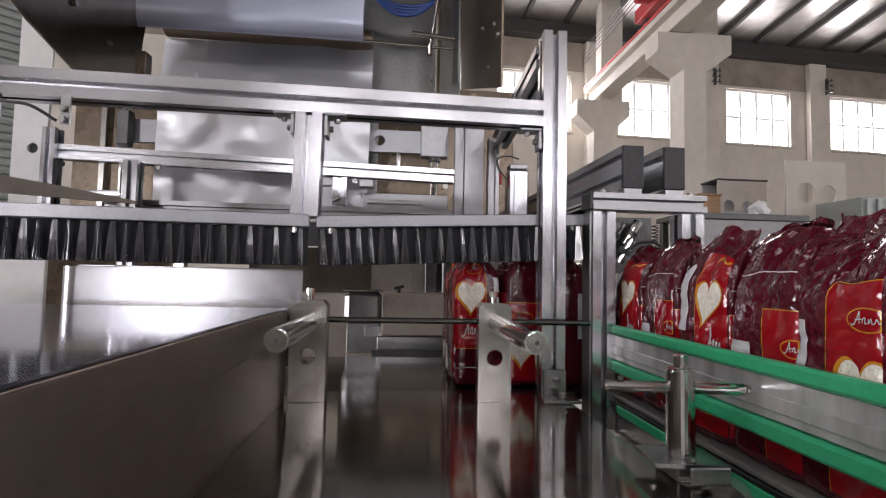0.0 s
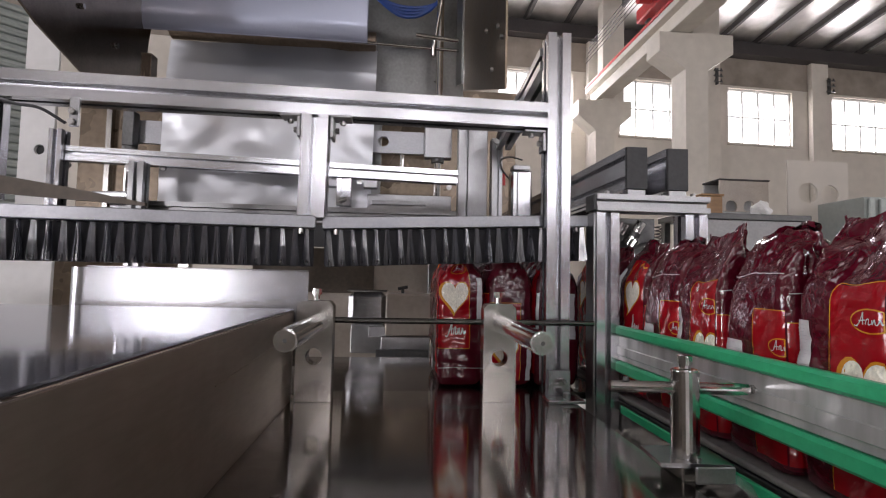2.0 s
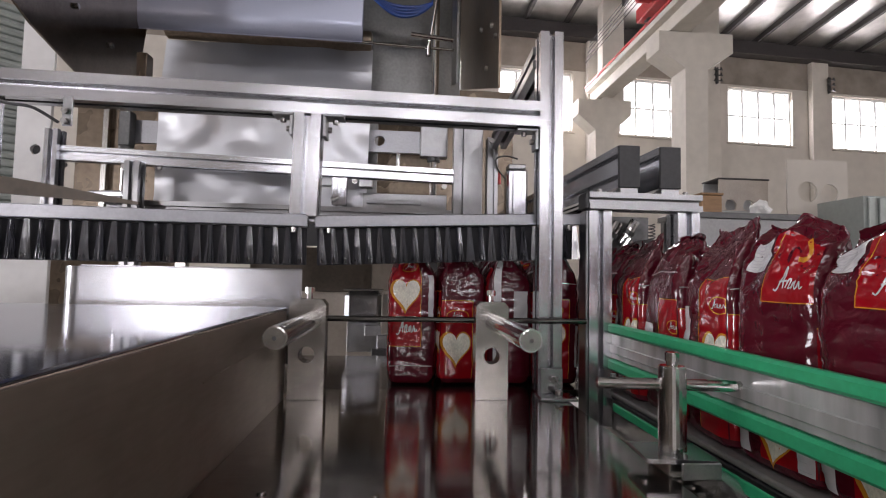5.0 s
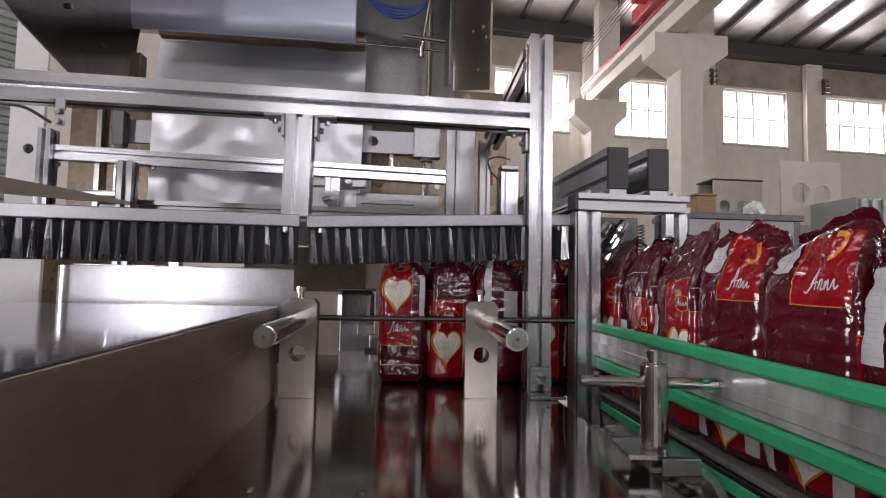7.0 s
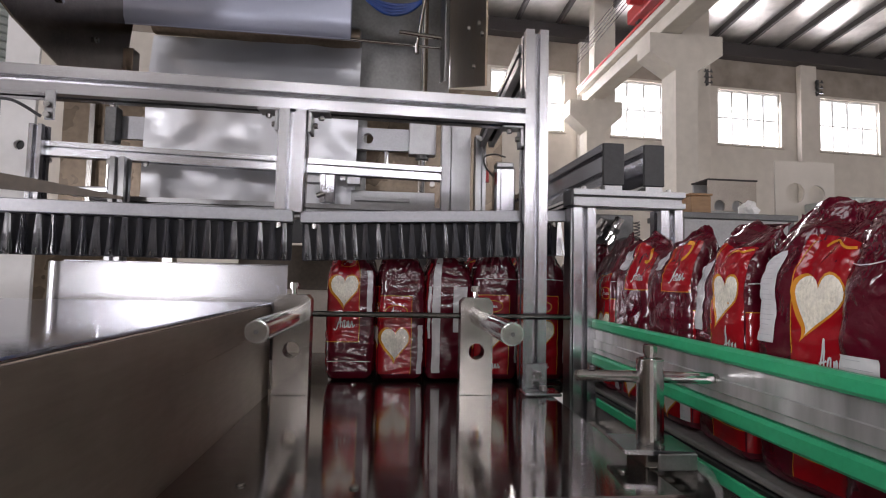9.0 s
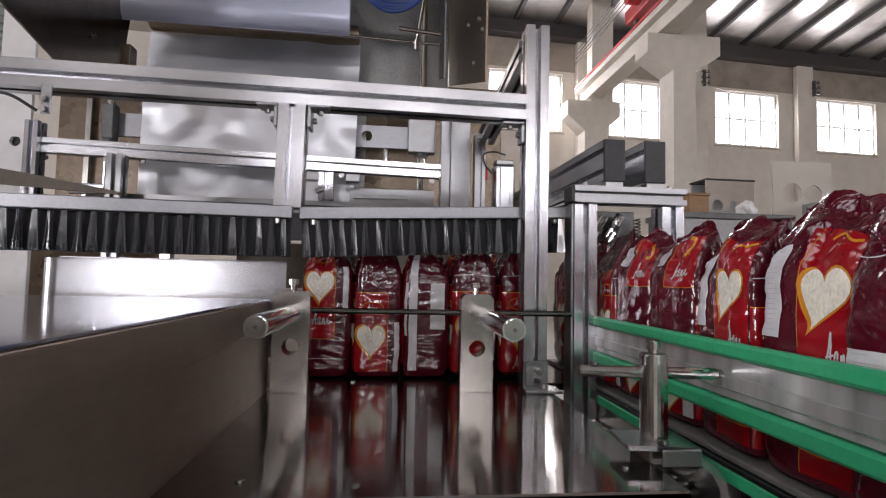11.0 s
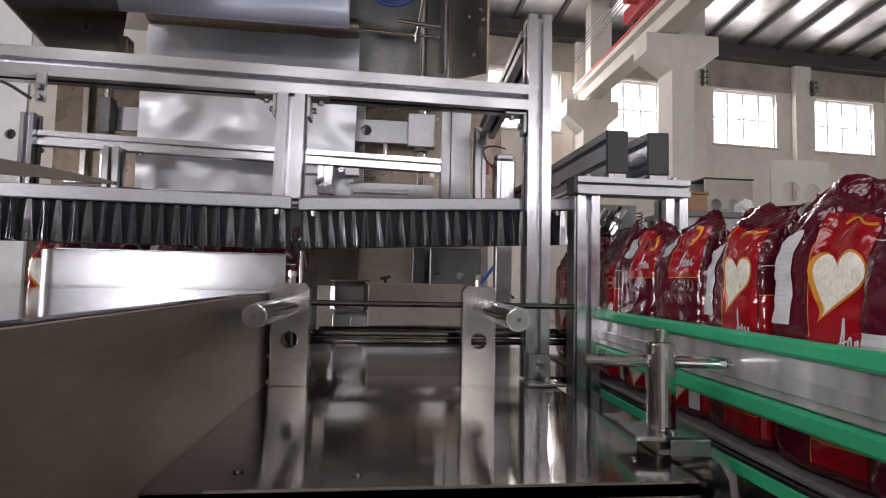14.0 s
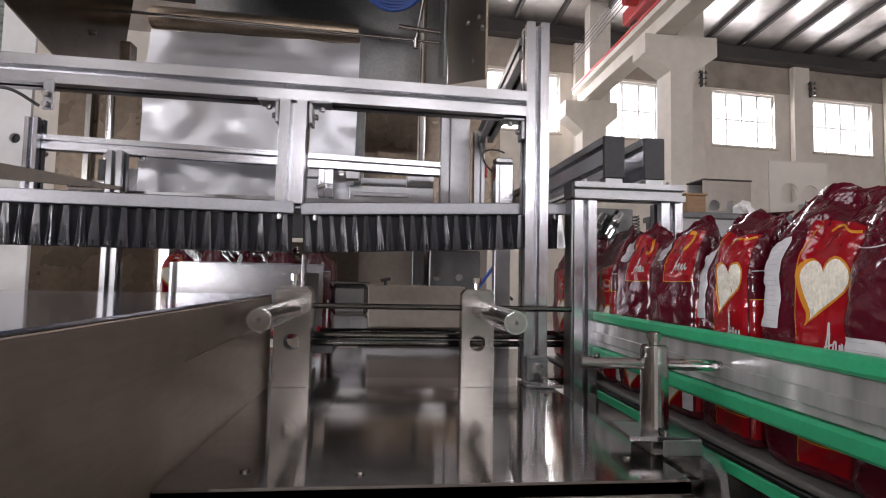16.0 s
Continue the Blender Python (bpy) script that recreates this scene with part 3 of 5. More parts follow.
# ---------- clamp blocks with round pins and the guide rod ----------
def clamp_block(x0, x1, pin_x, label):
    t = thing("clamp_block", label, "clamp", "clamp blocks", pose(0, 0.947, 0))
    w, h = x1 - x0, 0.132
    bm = holed_plate(w, h, 0.028, [(w * 0.5, 0.062, 0.0115)])
    bmesh.ops.translate(bm, verts=bm.verts, vec=(x0, 0, 0.0005))
    part("block", bm, BLOCK, t, "brushed steel block with a round hole")
    part("cap", extrude_poly([(x0, 0), (x1, 0), (x1 - 0.006, 0.007), (x0 + 0.006, 0.007)], 0.028, pose(0, 0.028, h + 0.0008, 90)), BLOCK, t)
    pin = part("pin", rod((pin_x, -0.208, 0.11), (pin_x, -0.001, 0.11), 0.0125, 28, bevel=0.0015), CHROME, t, "bright turned steel pin")
    face = rod((pin_x, -0.2092, 0.11), (pin_x, -0.2082, 0.11), 0.0105, 28)
    part("pin_face", face, STEEL, pin)
    part("pin_centre", rod((pin_x, -0.2098, 0.11), (pin_x, -0.2093, 0.11), 0.0022, 12), DARKSTEEL, pin)
    part("screw", merge(rod(((x0 + x1) / 2, 0.014, h + 0.008), ((x0 + x1) / 2, 0.014, h + 0.016), 0.004, 12),
                        rod(((x0 + x1) / 2, 0.014, h + 0.0162), ((x0 + x1) / 2, 0.014, h + 0.0245), 0.0068, 14, bevel=0.0008)), CHROME, t, "socket-head screw")
    return t


clamp_block(-0.1985, -0.1485, -0.168, "steel clamp block with a long pin beside the side box")
clamp_block(0.065, 0.112, 0.092, "steel clamp block with a long pin on the table")
t = thing("guide_rod", "dark polished guide rod through the clamp blocks", "rod")
part("rod", rod((-0.1475, 0.961, 0.1125), (0.0645, 0.961, 0.1125), 0.0042, 14), SLIDE, t)
part("rod", rod((0.1125, 0.961, 0.1125), (0.232, 0.961, 0.1125), 0.0042, 14), SLIDE, t)

# ---------- front portal of T-slot profiles ----------
t = thing("portal_frame", "silver aluminium T-slot portal frame", "machine frame")
part("post", profile((0.182, 0.993, 0.003), (0.182, 0.993, 0.561), up=(0, 1, 0)), ALU, t)
part("top_beam", profile((-1.1, 0.938, 0.4285), (0.1635, 0.991, 0.4285), 0.036, 0.039), ALU, t)
part("foot_bracket", merge(box(0.158, 0.212, 0.935, 0.973, 0.0005, 0.005, 0.001), box(0.166, 0.2, 0.969, 0.9735, 0.005, 0.042, 0.001)), ALU, t)
part("foot_screw", bolt((0.185, 0.968, 0.026), (0, -1, 0), 0.0055, 0.007), SCREW, t)
part("foot_screw", bolt((0.188, 0.95, 0.006), (0, 0, 1), 0.0055, 0.007), SCREW, t)
part("hanger", profile((-0.186, 0.97, 0.258), (-0.184, 0.97, 0.407), 0.038, 0.036, up=(0, 1, 0)), ALU, t)
part("left_hanger", profile((-0.62, 0.945, 0.27), (-0.62, 0.945, 0.407), 0.036, 0.036, up=(0, 1, 0)), ALU, t)
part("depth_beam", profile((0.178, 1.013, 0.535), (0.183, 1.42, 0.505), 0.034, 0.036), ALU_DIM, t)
for x, s in ((-0.205, -1), (-0.163, 1)):
    bm = box(min(x, x + s * 0.03), max(x, x + s * 0.03), 0.955, 0.985, 0.4045, 0.4085, 0.0008)
    box(min(x, x + s * 0.005), max(x, x + s * 0.005), 0.955, 0.985, 0.375, 0.404, 0.0008, bm)
    part("corner_bracket", bm, ALU_DIM, t)
    part("screw", bolt((x + s * 0.017, 0.97, 0.403), (0, 0, -1), 0.0045, 0.006), SCREW, t)
    part("screw", bolt((x + s * 0.006, 0.97, 0.388), (s, 0, 0), 0.0045, 0.006), SCREW, t)
part("corner_bracket", merge(box(0.13, 0.163, 0.98, 1.005, 0.4035, 0.4075, 0.0008), box(0.158, 0.1635, 0.98, 1.005, 0.375, 0.403, 0.0008)), ALU_DIM, t)
part("screw", bolt((0.142, 0.99, 0.403), (0, 0, -1), 0.0045, 0.006), SCREW, t)
part("screw", bolt((0.1575, 0.99, 0.388), (-1, 0, 0), 0.0045, 0.006), SCREW, t)
part("cable", tube(arc([(-0.60, 0.925, 0.404), (-0.565, 0.918, 0.392), (-0.535, 0.92, 0.388), (-0.508, 0.93, 0.372)]), 0.0022, 8), BLACK, t, "thin black cable")
part("screw", bolt((-0.4985, 0.93, 0.388), (0, -1, 0), 0.0045, 0.006), SCREW, t)
part("screw", bolt((-0.4985, 0.93, 0.374), (0, -1, 0), 0.0045, 0.006), SCREW, t)
part("screw_plate", box(-0.505, -0.492, 0.9305, 0.934, 0.368, 0.4085, 0.001), ALU_DIM, t)
part("brush_arm", box(-0.235, -0.165, 0.965, 0.99, 0.2505, 0.256, 0.001), ALU_DIM, t)
part("arm_screw", bolt((-0.15, 0.975, 0.285), (1, 0, 0.4), 0.004, 0.012), SCREW, t)

# ---------- brush strips ----------
def strip_brush(a, b, label, gap=0.0172):
    a, b = Vector(a), Vector(b)
    d = b - a
    t = thing("strip_brush", label, "brush", "strip brushes", Matrix.Translation(a) @ d.to_track_quat("X", "Z").to_matrix().to_4x4())
    L = d.length
    part("holder", box(0, L, -0.006, 0.02, -0.018, 0.0, 0.0012), HOLDER, t, "grey metal brush holder")
    # Near-black sheet put behind the tufts for the shade between them.
    part("bristle_core", box(0.002, L - 0.002, 0.009, 0.016, -0.0725, -0.0185, 0.001), GAP_SHADE, t)
    rng = random.Random(5)
    meshes = []
    for k in range(5):
        bm = bmesh.new()
        for s in range(34):
            ang, q = rng.uniform(0, 6.283), math.sqrt(rng.random())
            tx, ty = 0.0026 * q * math.cos(ang), 0.0026 * q * math.sin(ang)
            bx, by = 0.0066 * q * math.cos(ang) + rng.uniform(-0.001, 0.001), 0.0062 * q * math.sin(ang)
            r = 0.00055
            z1 = -0.0735 + rng.uniform(0, 0.005)
            top = [bm.verts.new((tx + r * math.cos(c), ty + r * math.sin(c), -0.019)) for c in (0, 2.1, 4.2)]
            mid = [bm.verts.new(((tx + bx) * 0.5 + r * math.cos(c), (ty + by) * 0.5 - 0.0008 + r * math.sin(c), (z1 - 0.019) * 0.5)) for c in (0, 2.1, 4.2)]
            low = [bm.verts.new((bx + r * math.cos(c), by + r * math.sin(c), z1)) for c in (0, 2.1, 4.2)]
            for p, q2 in ((top, mid), (mid, low)):
                for c in range(3):
                    bm.faces.new((p[c], p[(c + 1) % 3], q2[(c + 1) % 3], q2[c]))
        o = part("bristle_tuft", bm, NYLON, t)
        meshes.append(o.data)
        o.matrix_local = pose(gap * (k + 0.5), 0.0, 0)
    k = 5
    while gap * (k + 0.5) < L:
        o = new("bristle_tuft", meshes[k % 5])
        o.parent = t
        o.matrix_local = pose(gap * (k + 0.5) + rng.uniform(-0.001, 0.001), 0.0, 0, 0, 0, 180 * (k % 2))
        k += 1
    for x in (0.02, L - 0.02):
        part("screw", rod((x, 0.0, -0.0185), (x, 0.0, -0.026), 0.0042, 12, bevel=0.0008), SCREW, t)
    return t


strip_brush((-0.78, 0.892, 0.2585), (-0.179, 0.958, 0.2605), "long black nylon strip brush in a grey holder")
strip_brush((-0.172, 0.968, 0.2605), (0.24, 1.012, 0.2805), "shorter black nylon strip brush behind the post")
t = thing("brush_arm_plate", "flat brown tinted steel arm holding the brush", "bracket", m=pose(-0.50, 0.935, 0.262))
part("arm", extrude_poly([(0.10, 0.0), (-0.42, 0.03), (-0.42, 0.085), (0.0, 0.022), (0.10, 0.004)], 0.006, pose(0, 0, 0.002, 90)), ARM_BROWN, t)

# ---------- rear film unit ----------
Y2 = 1.39
t = thing("film_unit", "silver aluminium rear frame of the film unit", "machine frame")
part("rear_rail", profile((-0.80, 1.372, 0.4275), (0.071, 1.405, 0.4115), 0.03, 0.031), ALU, t)
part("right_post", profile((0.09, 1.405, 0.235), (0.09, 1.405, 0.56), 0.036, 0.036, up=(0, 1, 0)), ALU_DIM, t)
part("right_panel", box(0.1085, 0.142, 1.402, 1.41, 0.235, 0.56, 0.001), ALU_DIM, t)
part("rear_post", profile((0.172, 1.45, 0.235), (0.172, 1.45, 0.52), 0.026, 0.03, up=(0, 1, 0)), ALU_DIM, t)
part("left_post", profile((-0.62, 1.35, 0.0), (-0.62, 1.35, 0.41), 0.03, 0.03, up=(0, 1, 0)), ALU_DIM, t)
part("short_post", profile((-0.19, 1.395, 0.335), (-0.19, 1.395, 0.397), 0.032, 0.03, up=(0, 1, 0)), ALU, t)
# Unseen black strip, added to darken what the table plate mirrors.
part("lower_guard", box(-0.63, 0.07, 1.425, 1.435, 0.243, 0.302, 0.001), BLACK, t, "added black strip that darkens the plate's reflection")
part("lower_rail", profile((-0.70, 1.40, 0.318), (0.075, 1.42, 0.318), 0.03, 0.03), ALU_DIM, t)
part("left_corner_post", profile((-0.792, 1.36, 0.3), (-0.792, 1.36, 0.475), 0.026, 0.03, up=(0, 1, 0)), ALU, t)
for x, z in ((-0.785, 0.405), (-0.66, 0.405), (-0.585, 0.405), (-0.225, 0.39), (-0.155, 0.39), (0.05, 0.385), (0.16, 0.497), (0.185, 0.497)):
    part("screw", bolt((x, 1.385, z), (0, -1, 0), 0.006, 0.007), SCREW, t)
for x in (-0.235, -0.205 + 0.06):
    part("corner_bracket", box(x, x + 0.03, 1.375, 1.40, 0.377, 0.394, 0.001), ALU_DIM, t)
part("grip", rod((-0.715, 1.355, 0.334), (-0.64, 1.355, 0.337), 0.0115, 18, bevel=0.002), ALU, t, "round aluminium grip")
part("grip_arm", box(-0.645, -0.63, 1.35, 1.39, 0.325, 0.345, 0.001), ALU_DIM, t)
part("slotted_plate", merge(box(-0.14, 0.06, 1.43, 1.436, 0.333, 0.372, 0.001), box(-0.13, 0.0, 1.424, 1.4295, 0.346, 0.356, 0.001)), ALU_DIM, t)

t = thing("left_side_plate", "white painted side plate with a round hole", "machine plate", m=pose(-0.884, 1.375, 0))
bm = holed_plate(0.07, 0.24, 0.008, [(0.042, 0.135, 0.011)])
bmesh.ops.translate(bm, verts=bm.verts, vec=(0, 0, 0.30))
part("plate", bm, WHITE, t)
# Black box put behind the hole to stand for its shade.
part("hole_shadow_box", box(0.025, 0.06, 0.009, 0.02, 0.415, 0.455, 0.001), BLACK, t, "black backing that gives the hole its dark")
part("upper_plate", box(-0.005, 0.065, 0.01, 0.016, 0.542, 0.86, 0.001), WHITE, t)
part("lower_plate", box(-0.35, 0.07, 0.02, 0.03, -0.3, 0.298, 0.001), WHITE, t)

t = thing("film_hood", "large stainless hood around the film feed", "machine hood")
left = [(0.9, 0.62), (1.04, 0.557), (1.18, 0.52), (1.36, 0.587), (1.40, 0.80), (1.40, 1.2), (0.9, 1.2)]
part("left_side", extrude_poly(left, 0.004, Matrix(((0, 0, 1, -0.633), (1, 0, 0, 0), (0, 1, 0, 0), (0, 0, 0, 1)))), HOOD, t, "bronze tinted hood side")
right = [(1.10, 0.515), (1.78, 0.765), (1.78, 1.2), (1.10, 1.2)]
part("right_side", extrude_poly(right, 0.004, Matrix(((0, 0, 1, 0.121), (1, 0, 0, 0), (0, 1, 0, 0), (0, 0, 0, 1)))), HOOD_TAN, t, "bronze tinted hood side")
part("right_flange", extrude_poly([(1.3, 0.60), (1.42, 0.64), (1.42, 1.2), (1.3, 1.2)], 0.004, Matrix(((0, 0, 1, 0.065), (1, 0, 0, 0), (0, 1, 0, 0), (0, 0, 0, 1)))), HOOD_GREY, t)
part("back_sheet", box(-0.63, 0.12, 1.74, 1.744, 0.66, 1.3, 0.001), HOOD_GREY, t, "grey hood back sheet")
part("lower_back_sheet", box(-0.66, -0.12, 1.66, 1.664, 0.30, 0.655, 0.001), HOOD_GREY, t, "grey lower back sheet")
part("roof_sheet", box(-0.635, 0.13, 0.95, 1.745, 1.2, 1.204, 0.001), HOOD_GREY, t)
# Bar added for the dull brown band that the hood reflects above the film.
part("idler_roller", rod((-0.628, 1.48, 0.772), (-0.132, 1.48, 0.762), 0.026, 28, bevel=0.002), HOOD_TAN, t, "dull brown round bar standing for a reflected band")
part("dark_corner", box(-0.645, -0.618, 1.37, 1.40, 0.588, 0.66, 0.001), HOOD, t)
for y, z in ((1.12, 0.62), (1.16, 0.66), (1.22, 0.60), (1.3, 0.72), (1.2, 0.78)):
    part("screw", bolt((0.1205, y, z), (-1, 0, 0), 0.005, 0.006), SCREW, t)
for y, z in ((1.14, 0.64), (1.25, 0.62), (1.2, 0.70)):
    part("screw", bolt((-0.6285, y, z), (1, 0, 0), 0.005, 0.006), SCREW, t)

t = thing("film_sheet", "clear plastic packing film hanging upright", "packing film")
bm = bmesh.new()
cols, rows_ = 30, 30
grid = [[bm.verts.new((-0.632 + 0.498 * i / cols + 0.006 * j / rows_, 1.46 + 0.006 * noise.noise((i * 0.25, j * 0.2, 3)) + 0.08 * max(0, j / rows_ - 0.55) ** 2,
                       0.335 + 0.405 * j / rows_)) for i in range(cols + 1)] for j in range(rows_ + 1)]
for j in range(rows_):
    for i in range(cols):
        bm.faces.new((grid[j][i], grid[j][i + 1], grid[j + 1][i + 1], grid[j + 1][i]))
part("film", bm, FILM, t, smooth=True)

film_loop = thing("film_loop", "folded loop of clear film over the dancer rod", "packing film", m=pose(0, 0, 0))
bm = bmesh.new()
cols = 24
prof = [(1.335, 0.30), (1.337, 0.16), (1.339, 0.04), (1.344, 0.010), (1.352, 0.0), (1.362, 0.004), (1.368, 0.02), (1.372, 0.16), (1.375, 0.30)]
grid = [[bm.verts.new((-0.690 + 0.545 * i / cols, y, 0.708 + z - 0.004 * i / cols + 0.001 * noise.noise((i * 0.4, z * 9, 1)))) for i in range(cols + 1)] for y, z in prof]
for a, b in zip(grid, grid[1:]):
    for i in range(cols):
        bm.faces.new((a[i], a[i + 1], b[i + 1], b[i]))
part("film", bm, FILM_EDGE, film_loop, smooth=True)
part("fold_edge", rod((-0.690, 1.352, 0.7065), (-0.145, 1.352, 0.7025), 0.0012, 8), FILM_EDGE, film_loop)

t = thing("dancer_rod", "thin polished rod across the film hood", "rod")
part("rod", rod((-0.76, 1.352, 0.722), (0.064, 1.36, 0.699), 0.0035, 12), CHROME, t)
part("clamp", box(-0.728, -0.712, 1.345, 1.36, 0.705, 0.728, 0.001), CHROME, t)
part("collar", rod((-0.775, 1.35, 0.742), (-0.72, 1.352, 0.740), 0.005, 12), CHROME, t)
part("cross_pin", rod((-0.035, 1.33, 0.716), (0.06, 1.33, 0.708), 0.0055, 12), CHROME, t)
part("upright", rod((0.005, 1.335, 0.69), (0.03, 1.335, 0.86), 0.004, 12), CHROME, t)
part("knuckle", rod((0.004, 1.328, 0.668), (0.004, 1.328, 0.69), 0.006, 12, bevel=0.001), CHROME, t)
t = thing("air_hose_bundle", "loops of blue air hose inside the hood", "hose")
for k in range(4):
    part("hose", tube(arc([(-0.2, 1.6, 1.02), (-0.15 + 0.008 * k, 1.6, 0.955 - 0.007 * k), (-0.06, 1.6, 0.925 - 0.009 * k), (0.03 - 0.006 * k, 1.6, 0.945 - 0.006 * k), (0.075, 1.6, 1.03)]), 0.005, 8), BLUE, t)

guide = thing("jaw_guides", "two polished upright guide rods", "guide rods")
for x in (0.032, -0.735):
    part("guide_rod", rod((x, 1.53, 0.24), (x, 1.53, 0.98), 0.0095, 18), CHROME, guide)
    part("rod_end", box(x - 0.03, x + 0.03, 1.505, 1.555, 0.28, 0.305, 0.002), ALU_DIM, guide)
jaw = thing("sealing_jaw", "aluminium sealing jaw bar on guide blocks", "sealing bar", m=pose(0, 0, 0.53))
bm = holed_plate(0.77, 0.058, 0.012, [(0.65, 0.03, 0.0135)])
bmesh.ops.translate(bm, verts=bm.verts, vec=(-0.76, 1.545, -0.03))
part("bar", bm, HOLDER, jaw)
for x in (0.032, -0.735):
    wide = 0.035 if x > 0 else 0.014
    part("guide_block", box(x - wide, x + wide, 1.515, 1.543, -0.045, 0.042, 0.002), ALU_DIM if x > 0 else DARKSTEEL, jaw)
    part("bearing", rod((x, 1.529, -0.055), (x, 1.529, -0.0455), 0.017, 16), DARKSTEEL, jaw)
part("stud", rod((-0.06, 1.55, -0.09), (-0.06, 1.55, -0.031), 0.006, 12), CHROME, jaw)

t = thing("air_cylinder", "small silver pneumatic cylinder behind the posts", "cylinder", m=pose(0.235, 1.46, 0.32))
part("barrel", box(-0.026, 0.026, -0.02, 0.02, 0, 0.125, 0.005), ALU, t)
part("rib", box(-0.012, 0.012, -0.024, -0.0205, 0.004, 0.12, 0.001), ALU, t)
part("end_cap", box(-0.022, 0.022, -0.018, 0.018, 0.1255, 0.138, 0.002), ALU_DIM, t)
part("hose", tube(arc([(-0.03, -0.02, 0.1), (-0.05, -0.03, 0.12), (-0.055, -0.03, 0.145), (-0.03, -0.025, 0.155), (0.0, -0.02, 0.15)]), 0.002, 6), BLACK, t)
part("fitting", rod((-0.046, -0.022, 0.085), (-0.046, -0.022, 0.115), 0.004, 8), REDPAINT, t)
part("mount_foot", box(-0.02, 0.02, -0.015, 0.015, -0.34, -0.001, 0.002), ALU_DIM, t)

# ---------- lower drives behind the lane ----------
t = thing("drive_motor", "small bright steel motor housing", "motor", m=pose(-0.135, 1.5, 0.1))
bm = box(-0.047, 0.045, -0.02, 0.05, -0.04, 0.038, 0.012)
part("housing", bm, MIRROR, t)
part("top_lip", box(-0.05, 0.048, -0.023, 0.053, 0.0385, 0.043, 0.002), CHROME, t)
part("shaft", rod((0.046, 0.01, 0.015), (0.09, 0.01, 0.015), 0.006, 12), CHROME, t)
part("fin", box(0.005, 0.05, -0.03, -0.0205, -0.07, -0.045, 0.001), ALU_DIM, t)
part("foot", box(-0.04, 0.04, -0.01, 0.05, -0.112, -0.041, 0.002), ALU_DIM, t)
t = thing("drive_cover", "beige painted drive cover box", "machine cover", m=pose(-0.09, 1.45, 0.0))
part("cover", box(0, 0.235, 0, 0.12, 0.035, 0.136, 0.003), BEIGE, t)
part("lower_cover", box(-0.01, 0.235, 0.01, 0.12, -0.012, 0.033, 0.002), ALU_DIM, t)
part("lower_lip", box(-0.02, 0.25, -0.02, 0.0, -0.012, 0.004, 0.001), DARKSTEEL, t)
part("knob", merge(rod((0.04, 0.03, 0.1365), (0.04, 0.03, 0.15), 0.004, 8), rod((0.028, 0.03, 0.147), (0.052, 0.03, 0.152), 0.004, 8)), BLACK, t)
t = thing("rear_cabinet", "beige enclosure panel behind the machine", "machine cover", m=pose(0, 1.98, 0))
part("panel", box(-0.40, 0.30, 0, 0.02, -0.3, 0.27, 0.002), BEIGE, t)
part("upper_panel", box(-0.25, 0.35, 0.05, 0.07, 0.275, 0.86, 0.002), TAN, t, "brown tinted upper panel")
part("dark_panel", box(-0.55, -0.146, -0.014, -0.002, 0.12, 0.268, 0.002), ARM_BROWN, t, "dark brown reflective panel")
part("column", box(0.035, 0.075, -0.06, -0.002, -0.3, 0.25, 0.002), DARKSTEEL, t)
part("actuator", box(0.09, 0.26, -0.08, -0.003, 0.12, 0.25, 0.004), DARKSTEEL, t)
for x in (0.115, 0.19):
    part("screw", bolt((x, -0.0805, 0.16), (0, -1, 0), 0.012, 0.01), SCREW, t)
part("air_hose", tube(arc([(0.24, -0.09, 0.11), (0.275, -0.1, 0.16), (0.31, -0.1, 0.21), (0.34, -0.09, 0.27)]), 0.006, 8), BLUE, t)
part("cable", tube(arc([(0.34, -0.09, 0.24), (0.325, -0.1, 0.18), (0.34, -0.1, 0.12), (0.37, -0.09, 0.09)]), 0.005, 8), BLACK, t)
t = thing("left_column_plate", "tall grey sheet column behind the brush", "machine plate", m=pose(-0.9, 1.7, 0))
part("sheet", box(-0.15, 0.22, 0, 0.01, -0.3, 0.30, 0.001), TAN, t)
part("upper_sheet", box(-0.06, 0.22, 0.0, 0.01, 0.302, 0.72, 0.001), TAN, t)
part("edge_rail", box(0.02, 0.035, -0.02, -0.001, 0.302, 0.72, 0.001), STEEL, t)
part("post", box(0.225, 0.255, -0.01, 0.02, -0.3, 0.75, 0.002), STEEL, t)
t = thing("left_stop_bar", "dark flat bar with a white bracket behind the lane", "bar", m=pose(-0.74, 1.95, 0))
part("bar", box(-0.46, 0.02, 0, 0.012, 0.128, 0.170, 0.004), HOOD, t)
part("bracket", box(-0.49, -0.461, -0.005, 0.02, -0.3, 0.176, 0.002), ALU, t)
part("clamp", box(-0.47, -0.42, -0.012, -0.006, 0.20, 0.245, 0.002), WHITE, t)
part("screw", bolt((-0.445, -0.0125, 0.222), (0, -1, 0), 0.008, 0.006), SCREW, t)
part("clamp_post", box(-0.47, -0.44, 0.0, 0.02, 0.1765, 0.33, 0.002), ALU, t)
part("far_foot", box(-0.01, 0.01, 0.0, 0.01, -0.3, 0.1275, 0.001), ALU_DIM, t)

# ---------- row pusher and group pusher ----------
pusher = thing("row_pusher", "steel row pusher plate with slide rods", "pusher", m=pose(0.30, 0, 0))
part("plate", box(0.003, 0.0075, 1.0, 1.02, 0.012, 0.187, 0.001), STEEL, pusher, "upright pusher plate")
part("face", box(-0.001, 0.0025, 1.022, 1.20, 0.012, 0.16, 0.001), DARKSTEEL, pusher)
part("stiffener", box(0.008, 0.012, 1.012, 1.02, 0.012, 0.12, 0.001), DARKSTEEL, pusher)
